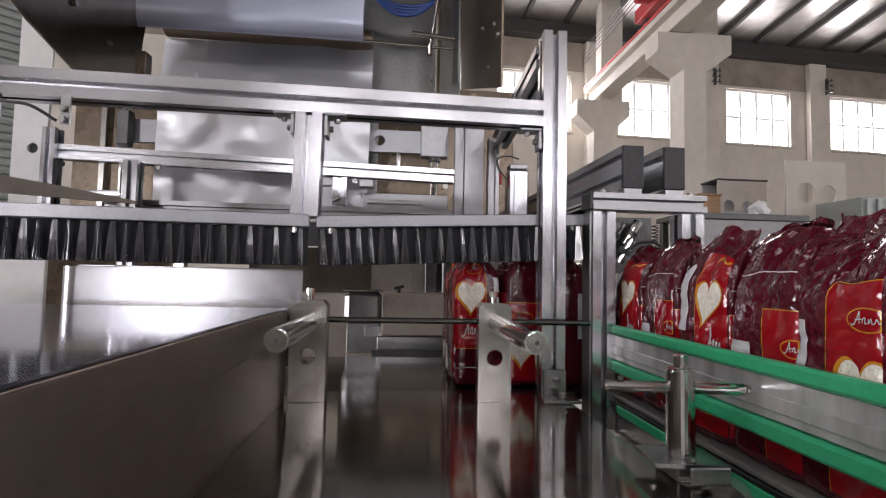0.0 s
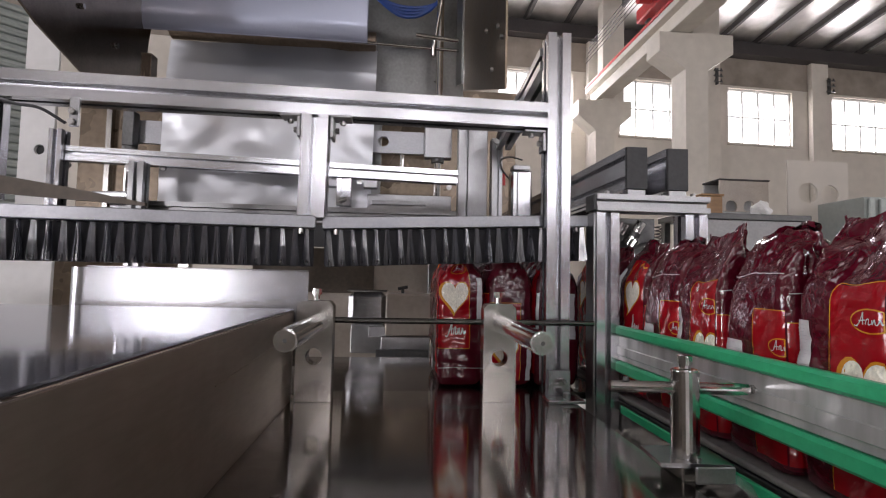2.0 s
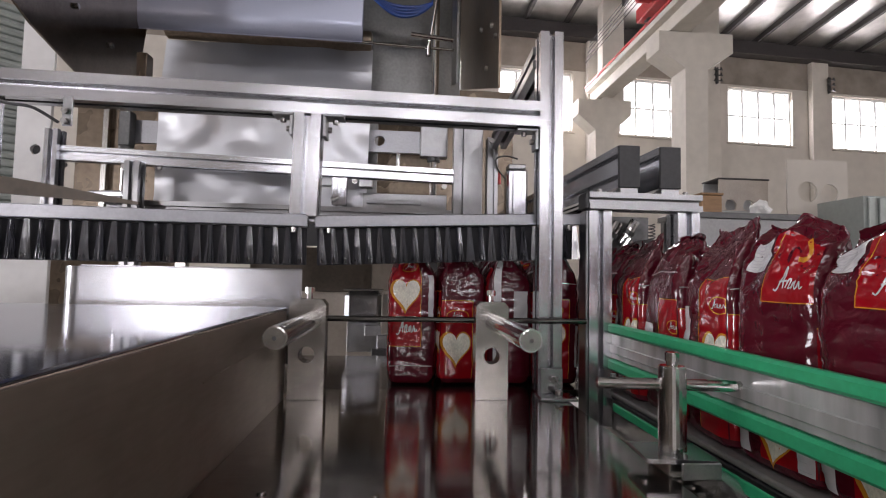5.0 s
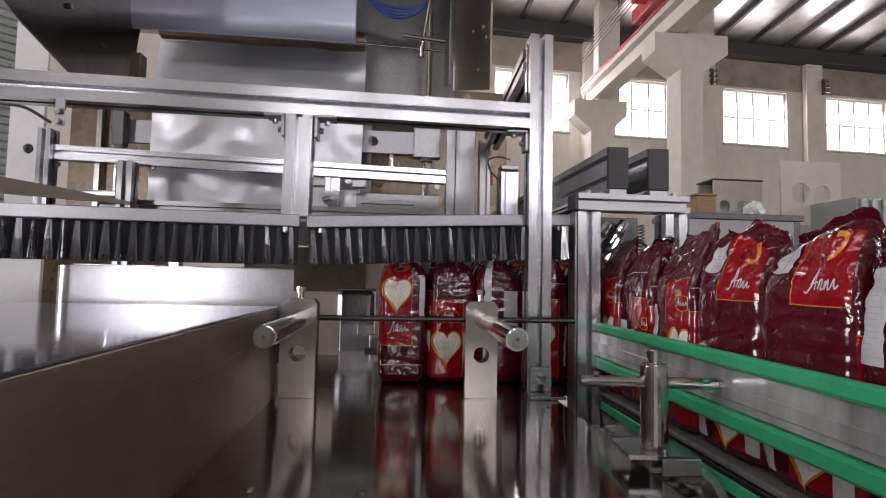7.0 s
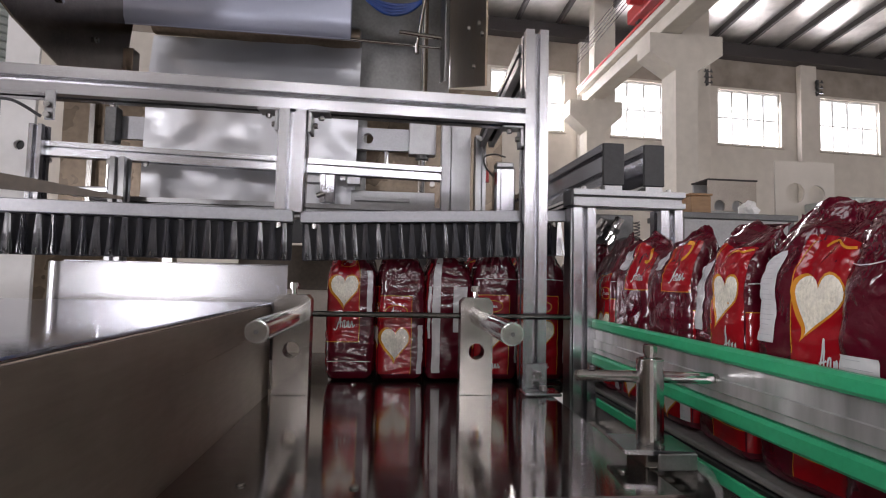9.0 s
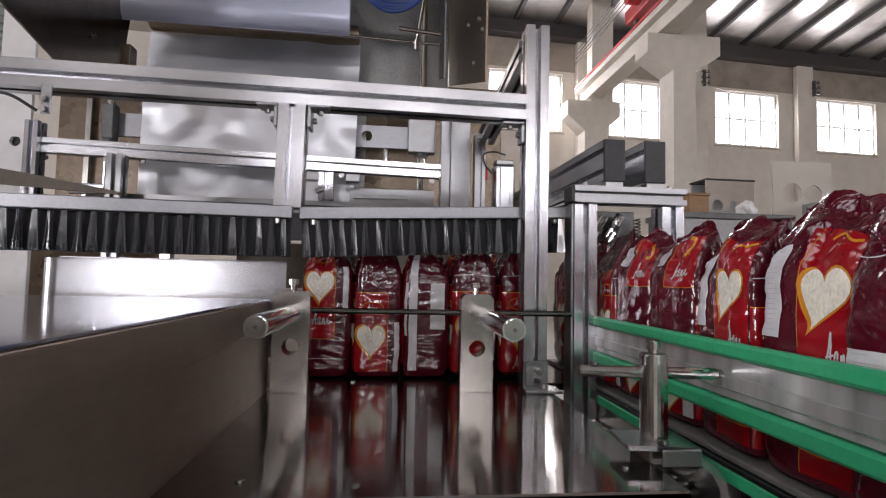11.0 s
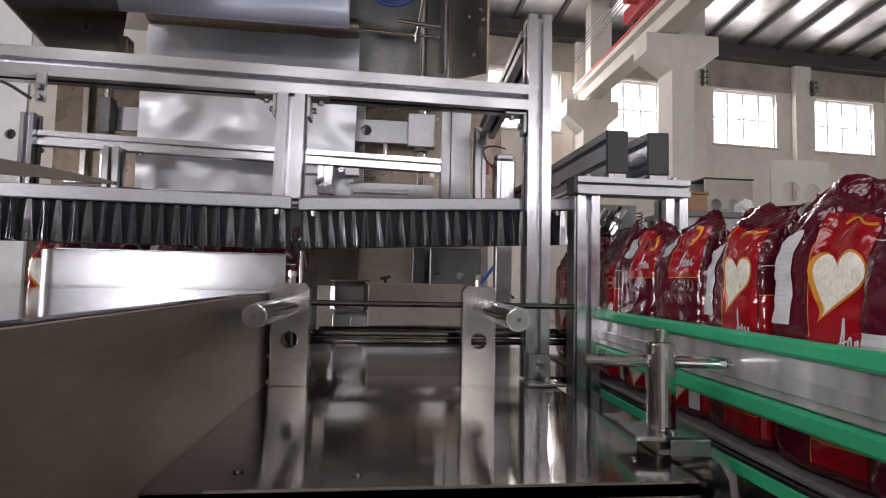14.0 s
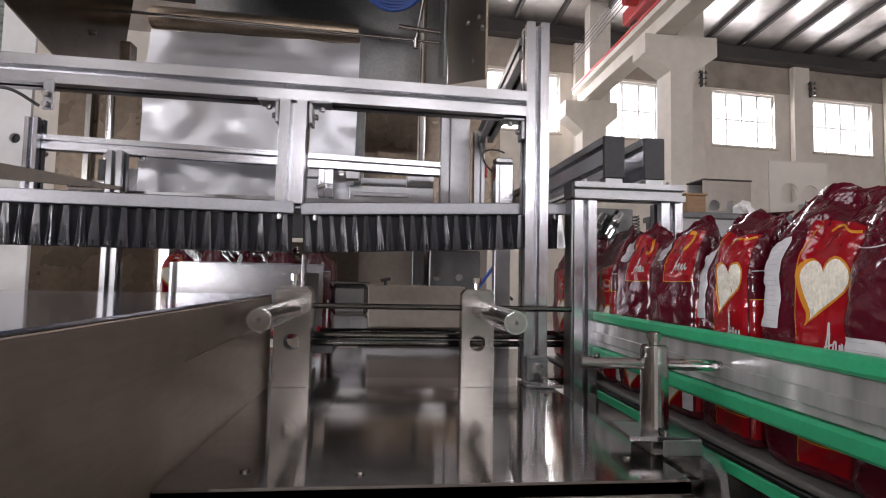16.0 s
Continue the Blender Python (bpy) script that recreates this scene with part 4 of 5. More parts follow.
for z in (0.05, 0.062):
    part("slide_rod", rod((0.0125, 1.045, z), (0.62, 1.045, z), 0.0052, 14), SLIDE, pusher)
part("slide_rod", rod((0.0125, 1.17, 0.055), (0.62, 1.17, 0.055), 0.0052, 14), SLIDE, pusher)
part("carriage", box(0.0125, 0.05, 1.03, 1.19, 0.035, 0.047, 0.001), DARKSTEEL, pusher)
group_pusher = thing("group_pusher", "bright stainless pusher box with rounded side", "pusher", m=pose(0, 1.03, 0))
# U-shaped sheet, open at the back
outline = [(-0.199, 0.0), (-0.532, 0.0)]
for k in range(1, 9):
    a = math.pi / 2 * k / 8
    outline.append((-0.532 - 0.034 * math.sin(a), 0.034 * (1 - math.cos(a))))
outline += [(-0.566, 0.08), (-0.566, 0.14)]
bm = bmesh.new()
lo = [bm.verts.new((x, y, 0.035)) for x, y in outline]
hi = [bm.verts.new((x, y, 0.181)) for x, y in outline]
for i in range(len(outline) - 1):
    bm.faces.new((lo[i], lo[i + 1], hi[i + 1], hi[i]))
made = bmesh.ops.extrude_face_region(bm, geom=bm.faces[:])
nv = [g for g in made["geom"] if isinstance(g, bmesh.types.BMVert)]
for v in nv:
    c = Vector((-0.37, 0.3, v.co.z))
    v.co += (c - v.co).normalized() * 0.002
part("front_sheet", bm, MIRROR, group_pusher, "bright stainless sheet", True)
part("top_flange", box(-0.53, -0.20, 0.0005, 0.012, 0.1815, 0.1835, 0.0005), MIRROR, group_pusher)

# ---------- right conveyor frame ----------
t = thing("conveyor_gate", "aluminium gate frame over the conveyor", "machine frame")
part("post", profile((0.262, 0.998, -0.3), (0.262, 0.998, 0.2835), 0.036, 0.036, up=(0, 1, 0)), ALU, t)
part("post", profile((0.405, 0.998, -0.3), (0.405, 0.998, 0.2835), 0.036, 0.036, up=(0, 1, 0)), ALU, t)
part("cross_beam", profile((0.241, 0.988, 0.297), (0.422, 0.988, 0.297), 0.036, 0.026), ALU_DIM, t)
part("end_cap", box(0.2355, 0.2405, 0.97, 1.006, 0.2845, 0.3095, 0.001), BLACK, t)
part("post_face", box(0.2395, 0.2435, 0.982, 1.014, -0.3, 0.282, 0.001), ALU_DIM, t)
part("screw", bolt((0.262, 0.985, 0.3105), (0, 0, 1), 0.004, 0.006), SCREW, t)
part("screw", bolt((0.402, 0.985, 0.3105), (0, 0, 1), 0.004, 0.006), SCREW, t)
for x in (0.262, 0.405):
    part("foot", box(x - 0.03, x + 0.03, 0.97, 1.03, FLOOR_Z, -0.301, 0.003), STEEL, t)
for x in (0.317, 0.3855):
    t = thing("overhead_rail", "long aluminium rail with a black end cap", "rail", "overhead rails")
    part("profile", profile((x, 1.004, 0.3585), (x - 0.03, 1.95, 0.3585), 0.034, 0.068, 1, 2), ALU, t)
    part("end_cap", box(x - 0.0175, x + 0.0175, 0.998, 1.0035, 0.3235, 0.392, 0.001), BLACK, t, "black plastic end cap")
    part("spacer", box(x - 0.015, x + 0.015, 1.0, 1.02, 0.3105, 0.3235, 0.001), ALU_DIM, t)
t = thing("sensor_cluster", "angled chrome air fittings behind the gate", "fittings", m=pose(0.33, 1.13, 0.24))
for k, (x, z) in enumerate(((0.0, 0.0), (0.032, 0.004), (0.02, -0.03))):
    part("fitting", rod((x, 0, z), (x + 0.022, -0.01, z + 0.042), 0.009, 14, bevel=0.001), CHROME, t)
    part("collar", rod((x + 0.008, -0.004, z + 0.016), (x + 0.012, -0.006, z + 0.024), 0.0115, 14), DARKSTEEL, t)
part("bracket", box(-0.02, 0.09, 0.012, 0.018, -0.05, 0.055, 0.001), DARKSTEEL, t)
part("cable", tube(arc([(0.01, -0.012, -0.02), (0.05, -0.03, 0.005), (0.09, -0.02, 0.0), (0.11, 0.0, -0.04)]), 0.003, 8), BLACK, t)
part("spring", tube([(0.085 + 0.006 * math.cos(k * 0.9), -0.01 + 0.006 * math.sin(k * 0.9), 0.04 - 0.0009 * k) for k in range(70)], 0.0012, 5), DARKSTEEL, t)
part("post", box(-0.02, 0.0, 0.019, 0.04, -0.54, 0.05, 0.001), DARKSTEEL, t)

# conveyor with green guides
t = thing("conveyor", "bag conveyor with dark belt and steel sides", "conveyor")
part("belt", box(0.288, 0.40, -0.9, 1.26, -0.007, 0.0, 0.002), BELT, t)
part("side_wall", box(0.282, 0.2875, -0.9, 1.0, -0.12, -0.0215, 0.001), STEEL, t)
part("side_wall", box(0.402, 0.41, -0.9, 1.26, -0.12, -0.008, 0.001), STEEL, t)
part("bed_plate", box(0.288, 0.4015, -0.9, 1.26, -0.03, -0.0085, 0.001), DARKSTEEL, t)
part("wear_strip", box(0.275, 0.2785, -0.9, 0.965, -0.020, -0.008, 0.001), GREEN, t, "green plastic wear strip")
for y in (-0.7, 0.3, 1.1):
    part("leg", box(0.30, 0.34, y, y + 0.04, FLOOR_Z, -0.0305, 0.002), STEEL, t)
for k in range(14):
    part("cross_rod", rod((0.205, 0.72 + 0.02 * k, -0.05), (0.2785, 0.72 + 0.02 * k, -0.05), 0.004, 8), STEEL, t)
part("inner_ledge", box(0.207, 0.271, 0.70, 1.1, -0.08, -0.056, 0.002), STEEL, t)


def guide_rail(x, side, label):
    t = thing("guide_rail", label, "guide rail", "conveyor guide rails", pose(x, 0, 0))
    a, b = (0.0, 0.006) if side < 0 else (-0.006, 0.0)
    part("channel", box(a + (0.002 if side < 0 else 0), b + (0.002 if side > 0 else 0), -0.9, 0.985, 0.0558, 0.0932, 0.001), CLEARALU, t, "aluminium channel with reflection streaks in its colour")
    part("channel_step", box(a - 0.001 if side < 0 else a + 0.006, b - 0.005 if side < 0 else b + 0.001, -0.9, 0.984, 0.064, 0.078, 0.001), CLEARALU, t)
    part("upper_strip", box(-0.004, 0.008, -0.9, 0.985, 0.0940, 0.1085, 0.003), GREEN, t, "green plastic strip")
    part("lower_strip", box(-0.004, 0.008, -0.9, 0.985, 0.0385, 0.0550, 0.003), GREEN, t, "green plastic strip")
    return t


guide_rail(0.278, -1, "green edged guide rail beside the conveyor")
guide_rail(0.394, 1, "green edged guide rail on the far conveyor side")

# rail stand
t = thing("rail_stand", "round steel stand clamping the guide rail rod", "stand", m=pose(0.211, 0.68, 0))
part("pillar", rod((0, 0, 0.0175), (0, 0, 0.0955), 0.0125, 26, bevel=0.0015), CHROME, t)
part("clamp_rod", rod((-0.07, 0.006, 0.0785), (0.0625, 0.0, 0.0765), 0.0055, 18, bevel=0.001), CHROME, t)
part("rod_nut", rod((0.0632, 0.0, 0.0765), (0.0675, 0.0, 0.0765), 0.0045, 6), STEEL, t)
part("top_screw", merge(rod((0, 0, 0.096), (0, 0, 0.099), 0.005, 12), rod((0, 0, 0.0992), (0, 0, 0.108), 0.0065, 14, bevel=0.0008)), CHROME, t)
part("set_screw", rod((-0.055, 0.004, 0.084), (-0.055, 0.004, 0.087), 0.003, 8), DARKSTEEL, t)
part("foot_plate", extrude_poly([(-0.034, -0.02), (0.028, -0.028), (0.032, 0.022), (-0.03, 0.028)], 0.004, pose(0, 0, 0.0132)), ALU, t, "bent steel foot plate")
part("foot_flange", box(-0.008, 0.028, -0.0315, -0.0285, 0.002, 0.0165, 0.001), ALU_DIM, t)
strap = [(0.012, 0.0125), (0.028, 0.0105), (0.042, 0.002), (0.051, -0.014), (0.055, -0.05), (0.055, -0.3)]
strap += [(0.048, -0.3), (0.048, -0.05), (0.044, -0.017), (0.037, -0.005), (0.026, 0.0035), (0.012, 0.0055)]
part("foot_strap", extrude_poly(strap, 0.026, pose(0, -0.005, 0, 90)), ALU, t, "curved steel strap")
part("support", box(-0.014, 0.02, -0.02, 0.02, 0.0005, 0.0128, 0.001), STEEL, t)
part("foot_bolt", bolt((0.0, -0.018, 0.0176), (0, 0, 1), 0.004, 0.003), SCREW, t)

# ---------- rice bags ----------
HX, HY, BH = 0.0405, 0.0512, 0.212
NPOW = 6.5


def crease(p):
    """Sharp folds: ridges of a noise field, 0 on the fold."""
    return abs(noise.noise(p))


def bag_point(face, u, w, lift=0.0, seed=0.0):
    """Point of a filled bag: face 0 to 3 (front, right, back, left), u across it from -1 to 1, w its height from 0 to 1."""
    k = 1.0
    if w < 0.08:
        k = 0.82 + 0.18 * math.sqrt(max(0.0, 1 - (1 - w / 0.08) ** 2))
    k *= 0.955 + 0.05 * math.sin(math.pi * min(1, w / 0.8)) + 0.008 * math.sin(w * 17 + seed * 2.1)
    hx, hy = HX * k, HY * k
    s = max(0.0, (w - 0.77) / 0.23)
    hx *= 1 - 0.52 * s ** 2.0
    hy *= 1 - 0.10 * s ** 1.6
    a, b = (hy, hx) if face % 2 else (hx, hy)
    c = 0.5 ** (1 / NPOW)
    p = a * u * c
    q = b * (1 - min(1, abs(u * c)) ** NPOW) ** (1 / NPOW)
    x, y = ((p, -q), (q, p), (-p, q), (-q, -p))[face]
    n = Vector((x / (hx * hx + 1e-9), y / (hy * hy + 1e-9), 0)).normalized()
    v = Vector((x, y, BH * w))
    q3 = Vector((v.x * 20, v.y * 20, v.z * 15 + seed * 7.3))
    loose = min(1.0, s * 1.6)
    v += n * ((0.0024 + 0.003 * loose) * noise.noise(q3) + 0.0011 * noise.noise(q3 * 3.3) + lift)
    v -= n * loose * (0.0036 * (0.35 - min(0.35, crease(q3 * 1.9))) / 0.35 + 0.0022 * (0.3 - min(0.3, crease(q3 * 4.3))) / 0.3)
    # rows of short sideways creases in the filled part
    v -= n * (1 - loose) * 0.0013 * (0.25 - min(0.25, crease(Vector((v.x * 16, v.y * 16, v.z * 55 + seed * 3))))) / 0.25
    v.x += 0.007 * s * noise.noise((v.y * 34, seed, 2))
    v.z += s * (0.022 * noise.noise((v.x * 30, v.y * 26, seed)) - 0.10 * abs(v.y) + 0.1 * v.y * math.sin(seed * 2.3))
    return v


def patch(face, outline, lift, seed, bm, steps=10):
    """Printed shape (u, w outline around its middle) laid on a bag face, as a fan of rings."""
    cu = sum(p[0] for p in outline) / len(outline)
    cw = sum(p[1] for p in outline) / len(outline)
    rings = []
    for k in range(steps + 1):
        f = k / steps
        rings.append([bm.verts.new(bag_point(face, cu + (u - cu) * f, cw + (w - cw) * f, lift, seed)) for u, w in outline] if k else None)
    mid = bm.verts.new(bag_point(face, cu, cw, lift, seed))
    n = len(outline)
    for i in range(n):
        j = (i + 1) % n
        bm.faces.new((mid, rings[1][i], rings[1][j]))
        for k in range(1, steps):
            bm.faces.new((rings[k][i], rings[k + 1][i], rings[k + 1][j], rings[k][j]))


def sheet(face, u0, u1, w0, w1, lift, seed, bm, nu=14, nw=24):
    g = [[bm.verts.new(bag_point(face, u0 + (u1 - u0) * i / nu, w0 + (w1 - w0) * j / nw, lift, seed)) for i in range(nu + 1)] for j in range(nw + 1)]
    for j in range(nw):
        for i in range(nu):
            bm.faces.new((g[j][i], g[j][i + 1], g[j + 1][i + 1], g[j + 1][i]))


def stroke(face, pts, width, lift, seed, bm):
    """Ribbon along a curve of (u, w) on a face; width in metres."""
    half = HY if face % 2 else HX
    q = arc([(u, w, 0) for u, w in pts], 6)
    left, right = [], []
    for i, p in enumerate(q):
        d = q[min(i + 1, len(q) - 1)] - q[max(i - 1, 0)]
        d = Vector((d.x * half, d.y * BH, 0)).normalized()
        nrm = Vector((-d.y / half, d.x / BH, 0)) * width / 2
        left.append(bm.verts.new(bag_point(face, p.x + nrm.x, p.y + nrm.y, lift, seed)))
        right.append(bm.verts.new(bag_point(face, p.x - nrm.x, p.y - nrm.y, lift, seed)))
    for i in range(len(q) - 1):
        bm.faces.new((left[i], left[i + 1], right[i + 1], right[i]))


def heart(cu, cw, size, face, tip=0.0):
    half = HY if face % 2 else HX
    out = []
    for k in range(36):
        a = 2 * math.pi * k / 36
        x = 16 * math.sin(a) ** 3
        y = 13 * math.cos(a) - 5 * math.cos(2 * a) - 2 * math.cos(3 * a) - math.cos(4 * a)
        x += tip * (max(0, -y) ** 1.4) * 0.42
        out.append((min(0.982, cu + size * x / 16 / half), cw + size * 1.18 * y / 16 / BH))
    return out


def oval(cu, cw, a, b, face):
    half = HY if face % 2 else HX
    return [(cu + a * math.cos(k * math.pi / 10) / half, cw + b * math.sin(k * math.pi / 10) / BH) for k in range(20)]


# slanted free strokes that stand for the lettering
SCRAWL = [[(-0.62, -0.045), (-0.5, -0.05), (-0.36, 0.0), (-0.24, 0.085), (-0.25, 0.02), (-0.25, -0.035)], [(-0.42, 0.0), (-0.3, 0.005), (-0.15, 0.012)],
          [(-0.14, -0.03), (-0.10, 0.015), (-0.02, 0.02), (-0.03, -0.03), (0.06, -0.025)], [(0.1, 0.015), (0.1, -0.03), (0.18, 0.018), (0.22, -0.03), (0.3, -0.02), (0.36, 0.018), (0.42, -0.028), (0.52, -0.012)]]


def make_bag(seed, front, side, fin, lean):
    """front, side: the print on the two faces that show; fin: height of the top seal; lean: how far it folds over."""
    t = thing("rice_bag", "glossy maroon and red plastic rice bag, filled and standing", "rice bag", "rice bags")
    bm = bmesh.new()
    nu, nw = 20, 64
    rings = [[bm.verts.new(bag_point(f, -1 + 2 * i / nu, j / nw, 0, seed)) for f in range(4) for i in range(nu)] for j in range(nw + 1)]
    bm.faces.new(rings[0][::-1])
    # the gathered top closes into a flat seal that folds over
    last = [v.co.copy() for v in rings[-1]]
    cx = sum(v.x for v in last) / len(last)
    for k, (fx, dz) in enumerate(((0.62, 0.004), (0.3, 0.008), (0.12, 0.011), (0.09, 0.011 + fin * 0.35), (0.09, 0.011 + fin * 0.7), (0.08, 0.011 + fin))):
        up = max(0.0, dz - 0.011)
        ring = []
        for i, v in enumerate(last):
            wob = noise.noise((v.y * 45, seed * 3.1, k * 0.4)) * 0.006
            saw = 0.0008 * (i % 2) if k == 5 else 0.0
            ring.append(bm.verts.new((cx + (v.x - cx) * fx + wob + lean * up, v.y * (1 - 0.012 * k), v.z + dz - abs(lean) * up * 0.45 + saw + 0.004 * noise.noise((v.y * 30, v.x * 30, seed + k)))))
        rings.append(ring)
    for lo, hi in zip(rings, rings[1:]):
        for i in range(len(lo)):
            k = (i + 1) % len(lo)
            bm.faces.new((lo[i], lo[k], hi[k], hi[i]))
    bm.faces.new(rings[-1])
    part("body", bm, MAROON, t, "maroon film body", True)
    L1, L2, L3 = 0.0006, 0.0011, 0.0016

    def printed(name, material, label, draw, parent=None):
        b = bmesh.new()
        draw(b)
        return part(name, b, material, parent or t, label, True)

    def panel(face, *a):
        printed("printed_panel", RED, "red printed panel", lambda b: sheet(face, *a, L1, seed, b, 18, 40))

    def line(face, pts, width=0.0009):
        printed("gold_line", GOLD, "gold printed line", lambda b: stroke(face, pts, width, L2, seed, b))

    def seam(face, w):
        printed("seam_line", PAPER, "pale seam line", lambda b: stroke(face, [(-0.95, w), (-0.3, w + 0.007), (0.3, w + 0.003), (0.95, w)], 0.0009, L2, seed, b))

    def window(face, cu, cw, size, tip=0.0):
        g = printed("gold_heart", GOLD, "gold heart outline", lambda b: patch(face, heart(cu - 0.02, cw, size * 1.13, face, tip), L2, seed, b))
        printed("rice_window", RICE, "clear heart window showing rice", lambda b: patch(face, heart(cu + 0.02, cw + 0.004, size * 0.98, face, tip), L3, seed, b), g)

    def word(face, cu, cw, su, sw, width=0.0014):
        for s in SCRAWL:
            printed("lettering", PAPER, "white scrawled lettering", lambda b: stroke(face, [(min(0.97, cu + su * u), cw + sw * w) for u, w in s], width, L2, seed, b))

    def badge(face, cu, cw, a=0.019):
        pts = [(min(0.975, p), q) for p, q in oval(cu, cw, a, a * 0.5, face)]
        line(face, pts + pts[:1], 0.0011)
        word(face, cu, cw, 0.5 * a / 0.019, 0.36, 0.0008)

    def label(face, u0, u1, w0, w1, lines=0):
        g = printed("label", PAPER, "white printed label", lambda b: sheet(face, u0, u1, w0, w1, L2, seed, b, 6, 20))
        du, dw = u1 - u0, w1 - w0
        for k in range(lines):
            w = w0 + dw * (0.08 + 0.84 * k / max(1, lines - 1))
            end = u1 - du * (0.12 + 0.1 * ((k * 7) % 4))
            printed("ink_line", INK, "", lambda b: stroke(face, [(u0 + 0.1 * du, w), ((u0 + end) / 2, w), (end, w)], 0.0005, L3, seed, b), g)

    if front == "heart_high":
        panel(0, -0.985, 0.38, 0.29, 0.97)
        line(0, [(-0.98, 0.292), (-0.3, 0.292), (0.38, 0.292)])
        line(0, [(0.38, 0.29), (0.38, 0.5), (0.38, 0.72), (0.38, 0.95)])
        window(0, -0.30, 0.69, 0.0245)
        word(0, -0.2, 0.43, 0.75, 0.95, 0.0017)
        badge(0, -0.2, 0.92)
        label(0, 0.72, 0.95, 0.50, 0.84)
        seam(0, 0.14)
    elif front == "heart_low":
        panel(0, -0.985, 0.42, 0.05, 0.64)
        line(0, [(-0.98, 0.64), (-0.2, 0.642), (0.42, 0.64)])
        line(0, [(0.42, 0.05), (0.42, 0.3), (0.42, 0.64)])
        window(0, -0.30, 0.29, 0.0245)
        badge(0, -0.25, 0.525)
        label(0, 0.70, 0.92, 0.05, 0.42)
    elif front == "strip":
        label(0, -0.97, -0.86, 0.32, 0.72, 10)
        label(0, -0.78, -0.42, 0.06, 0.97)
        label(0, 0.15, 0.80, 0.37, 0.72)
    elif front == "heart_mid":
        panel(0, -0.985, 0.55, 0.05, 0.66)
        line(0, [(-0.98, 0.66), (-0.2, 0.662), (0.55, 0.66)])
        line(0, [(0.55, 0.05), (0.55, 0.3), (0.55, 0.66)], 0.0009)
        seam(0, 0.785)
        badge(0, -0.22, 0.575)
        window(0, -0.22, 0.365, 0.0235, -0.1)
        word(0, -0.15, 0.12, 0.6, 0.7, 0.0012)
        label(0, 0.82, 0.93, 0.14, 0.46)

    if side == "panel_edge":
        seam(3, 0.87)
        panel(3, 0.12, 0.985, 0.05, 0.71)
        line(3, [(0.12, 0.05), (0.12, 0.4), (0.12, 0.71)])
        line(3, [(0.12, 0.71), (0.6, 0.711), (0.98, 0.71)])
        badge(3, 0.92, 0.55, 0.016)
        label(3, -0.97, -0.30, 0.38, 0.55, 6)
        window(3, 0.97, 0.34, 0.016)
    elif side == "panel_low":
        panel(3, -0.06, 0.985, 0.05, 0.85)
        line(3, [(-0.06, 0.05), (-0.07, 0.4), (-0.05, 0.74), (0.02, 0.85), (0.4, 0.855), (0.98, 0.85)])
        badge(3, 0.76, 0.70, 0.018)
        window(3, 0.64, 0.45, 0.0245, -0.1)
        label(3, -0.98, -0.56, 0.42, 0.68, 16)
        word(3, 0.6, 0.2, 0.5, 0.8)
    elif side == "panel_high":
        panel(3, -0.22, 0.985, 0.735, 0.99)
        line(3, [(-0.22, 0.737), (0.4, 0.735), (0.98, 0.737)])
        line(3, [(-0.22, 0.735), (-0.19, 0.86), (-0.06, 0.98)])
        line(3, [(0.52, 0.99), (0.68, 0.975), (0.70, 0.945), (0.58, 0.925), (0.46, 0.92)], 0.0036)
        word(3, 0.46, 0.825, 0.62, 0.75, 0.0015)
        label(3, -0.88, -0.30, 0.88, 0.995, 8)
        panel(3, -0.3, 0.985, 0.05, 0.33)
        window(3, 0.15, 0.18, 0.0245, -0.2)
        label(3, -0.98, -0.62, 0.05, 0.36, 8)
        label(3, 0.62, 0.96, 0.05, 0.26, 6)
    elif side == "heart_high":
        panel(3, -0.14, 0.985, 0.05, 0.97)
        line(3, [(0.02, 0.97), (-0.1, 0.86), (-0.14, 0.65), (-0.12, 0.3), (-0.14, 0.05)])
        line(3, [(-0.14, 0.14), (0.3, 0.135), (0.98, 0.14)])
        window(3, 0.38, 0.725, 0.0235, -0.45)
        line(3, [(0.3, 0.93), (0.5, 0.955), (0.75, 0.935), (0.95, 0.95)], 0.0022)
        label(3, -0.98, -0.52, 0.55, 0.92, 16)
        word(3, 0.62, 0.50, 0.5, 1.1, 0.0015)
    elif side == "strip":
        label(3, -0.97, -0.62, 0.06, 0.95)
        panel(3, 0.6, 0.985, 0.1, 0.9)
    return t


# Column x through time (front-most column A), conveyor feed, and the second push
ROW = [(0.0, 0.078), (0.15, 0.058), (0.35, 0.0435), (3.55, 0.0435), (3.7, 0.025), (3.85, -0.008), (4.0, -0.022), (4.15, -0.0245), (7.12, -0.0245), (7.3, -0.042), (7.5, -0.072),
       (7.75, -0.095), (7.95, -0.1005), (10.6, -0.1005), (11.0, -0.138), (11.3, -0.162), (11.5, -0.178), (12.0, -0.260), (12.5, -0.340), (13.0, -0.430), (13.4, -0.501), (13.65, -0.533), (13.85, -0.541), (16.0, -0.541)]
FEED = [(0.0, 0.0), (0.5, 0.004), (0.7, 0.04), (1.0, 0.133), (1.3, 0.186), (1.5, 0.199), (1.75, 0.202), (4.3, 0.202), (4.55, 0.24), (4.85, 0.333), (5.15, 0.388), (5.5, 0.404),
        (7.6, 0.404), (7.85, 0.408), (8.0, 0.419), (8.2, 0.482), (8.5, 0.575), (8.75, 0.599), (9.0, 0.606), (16.0, 0.606)]
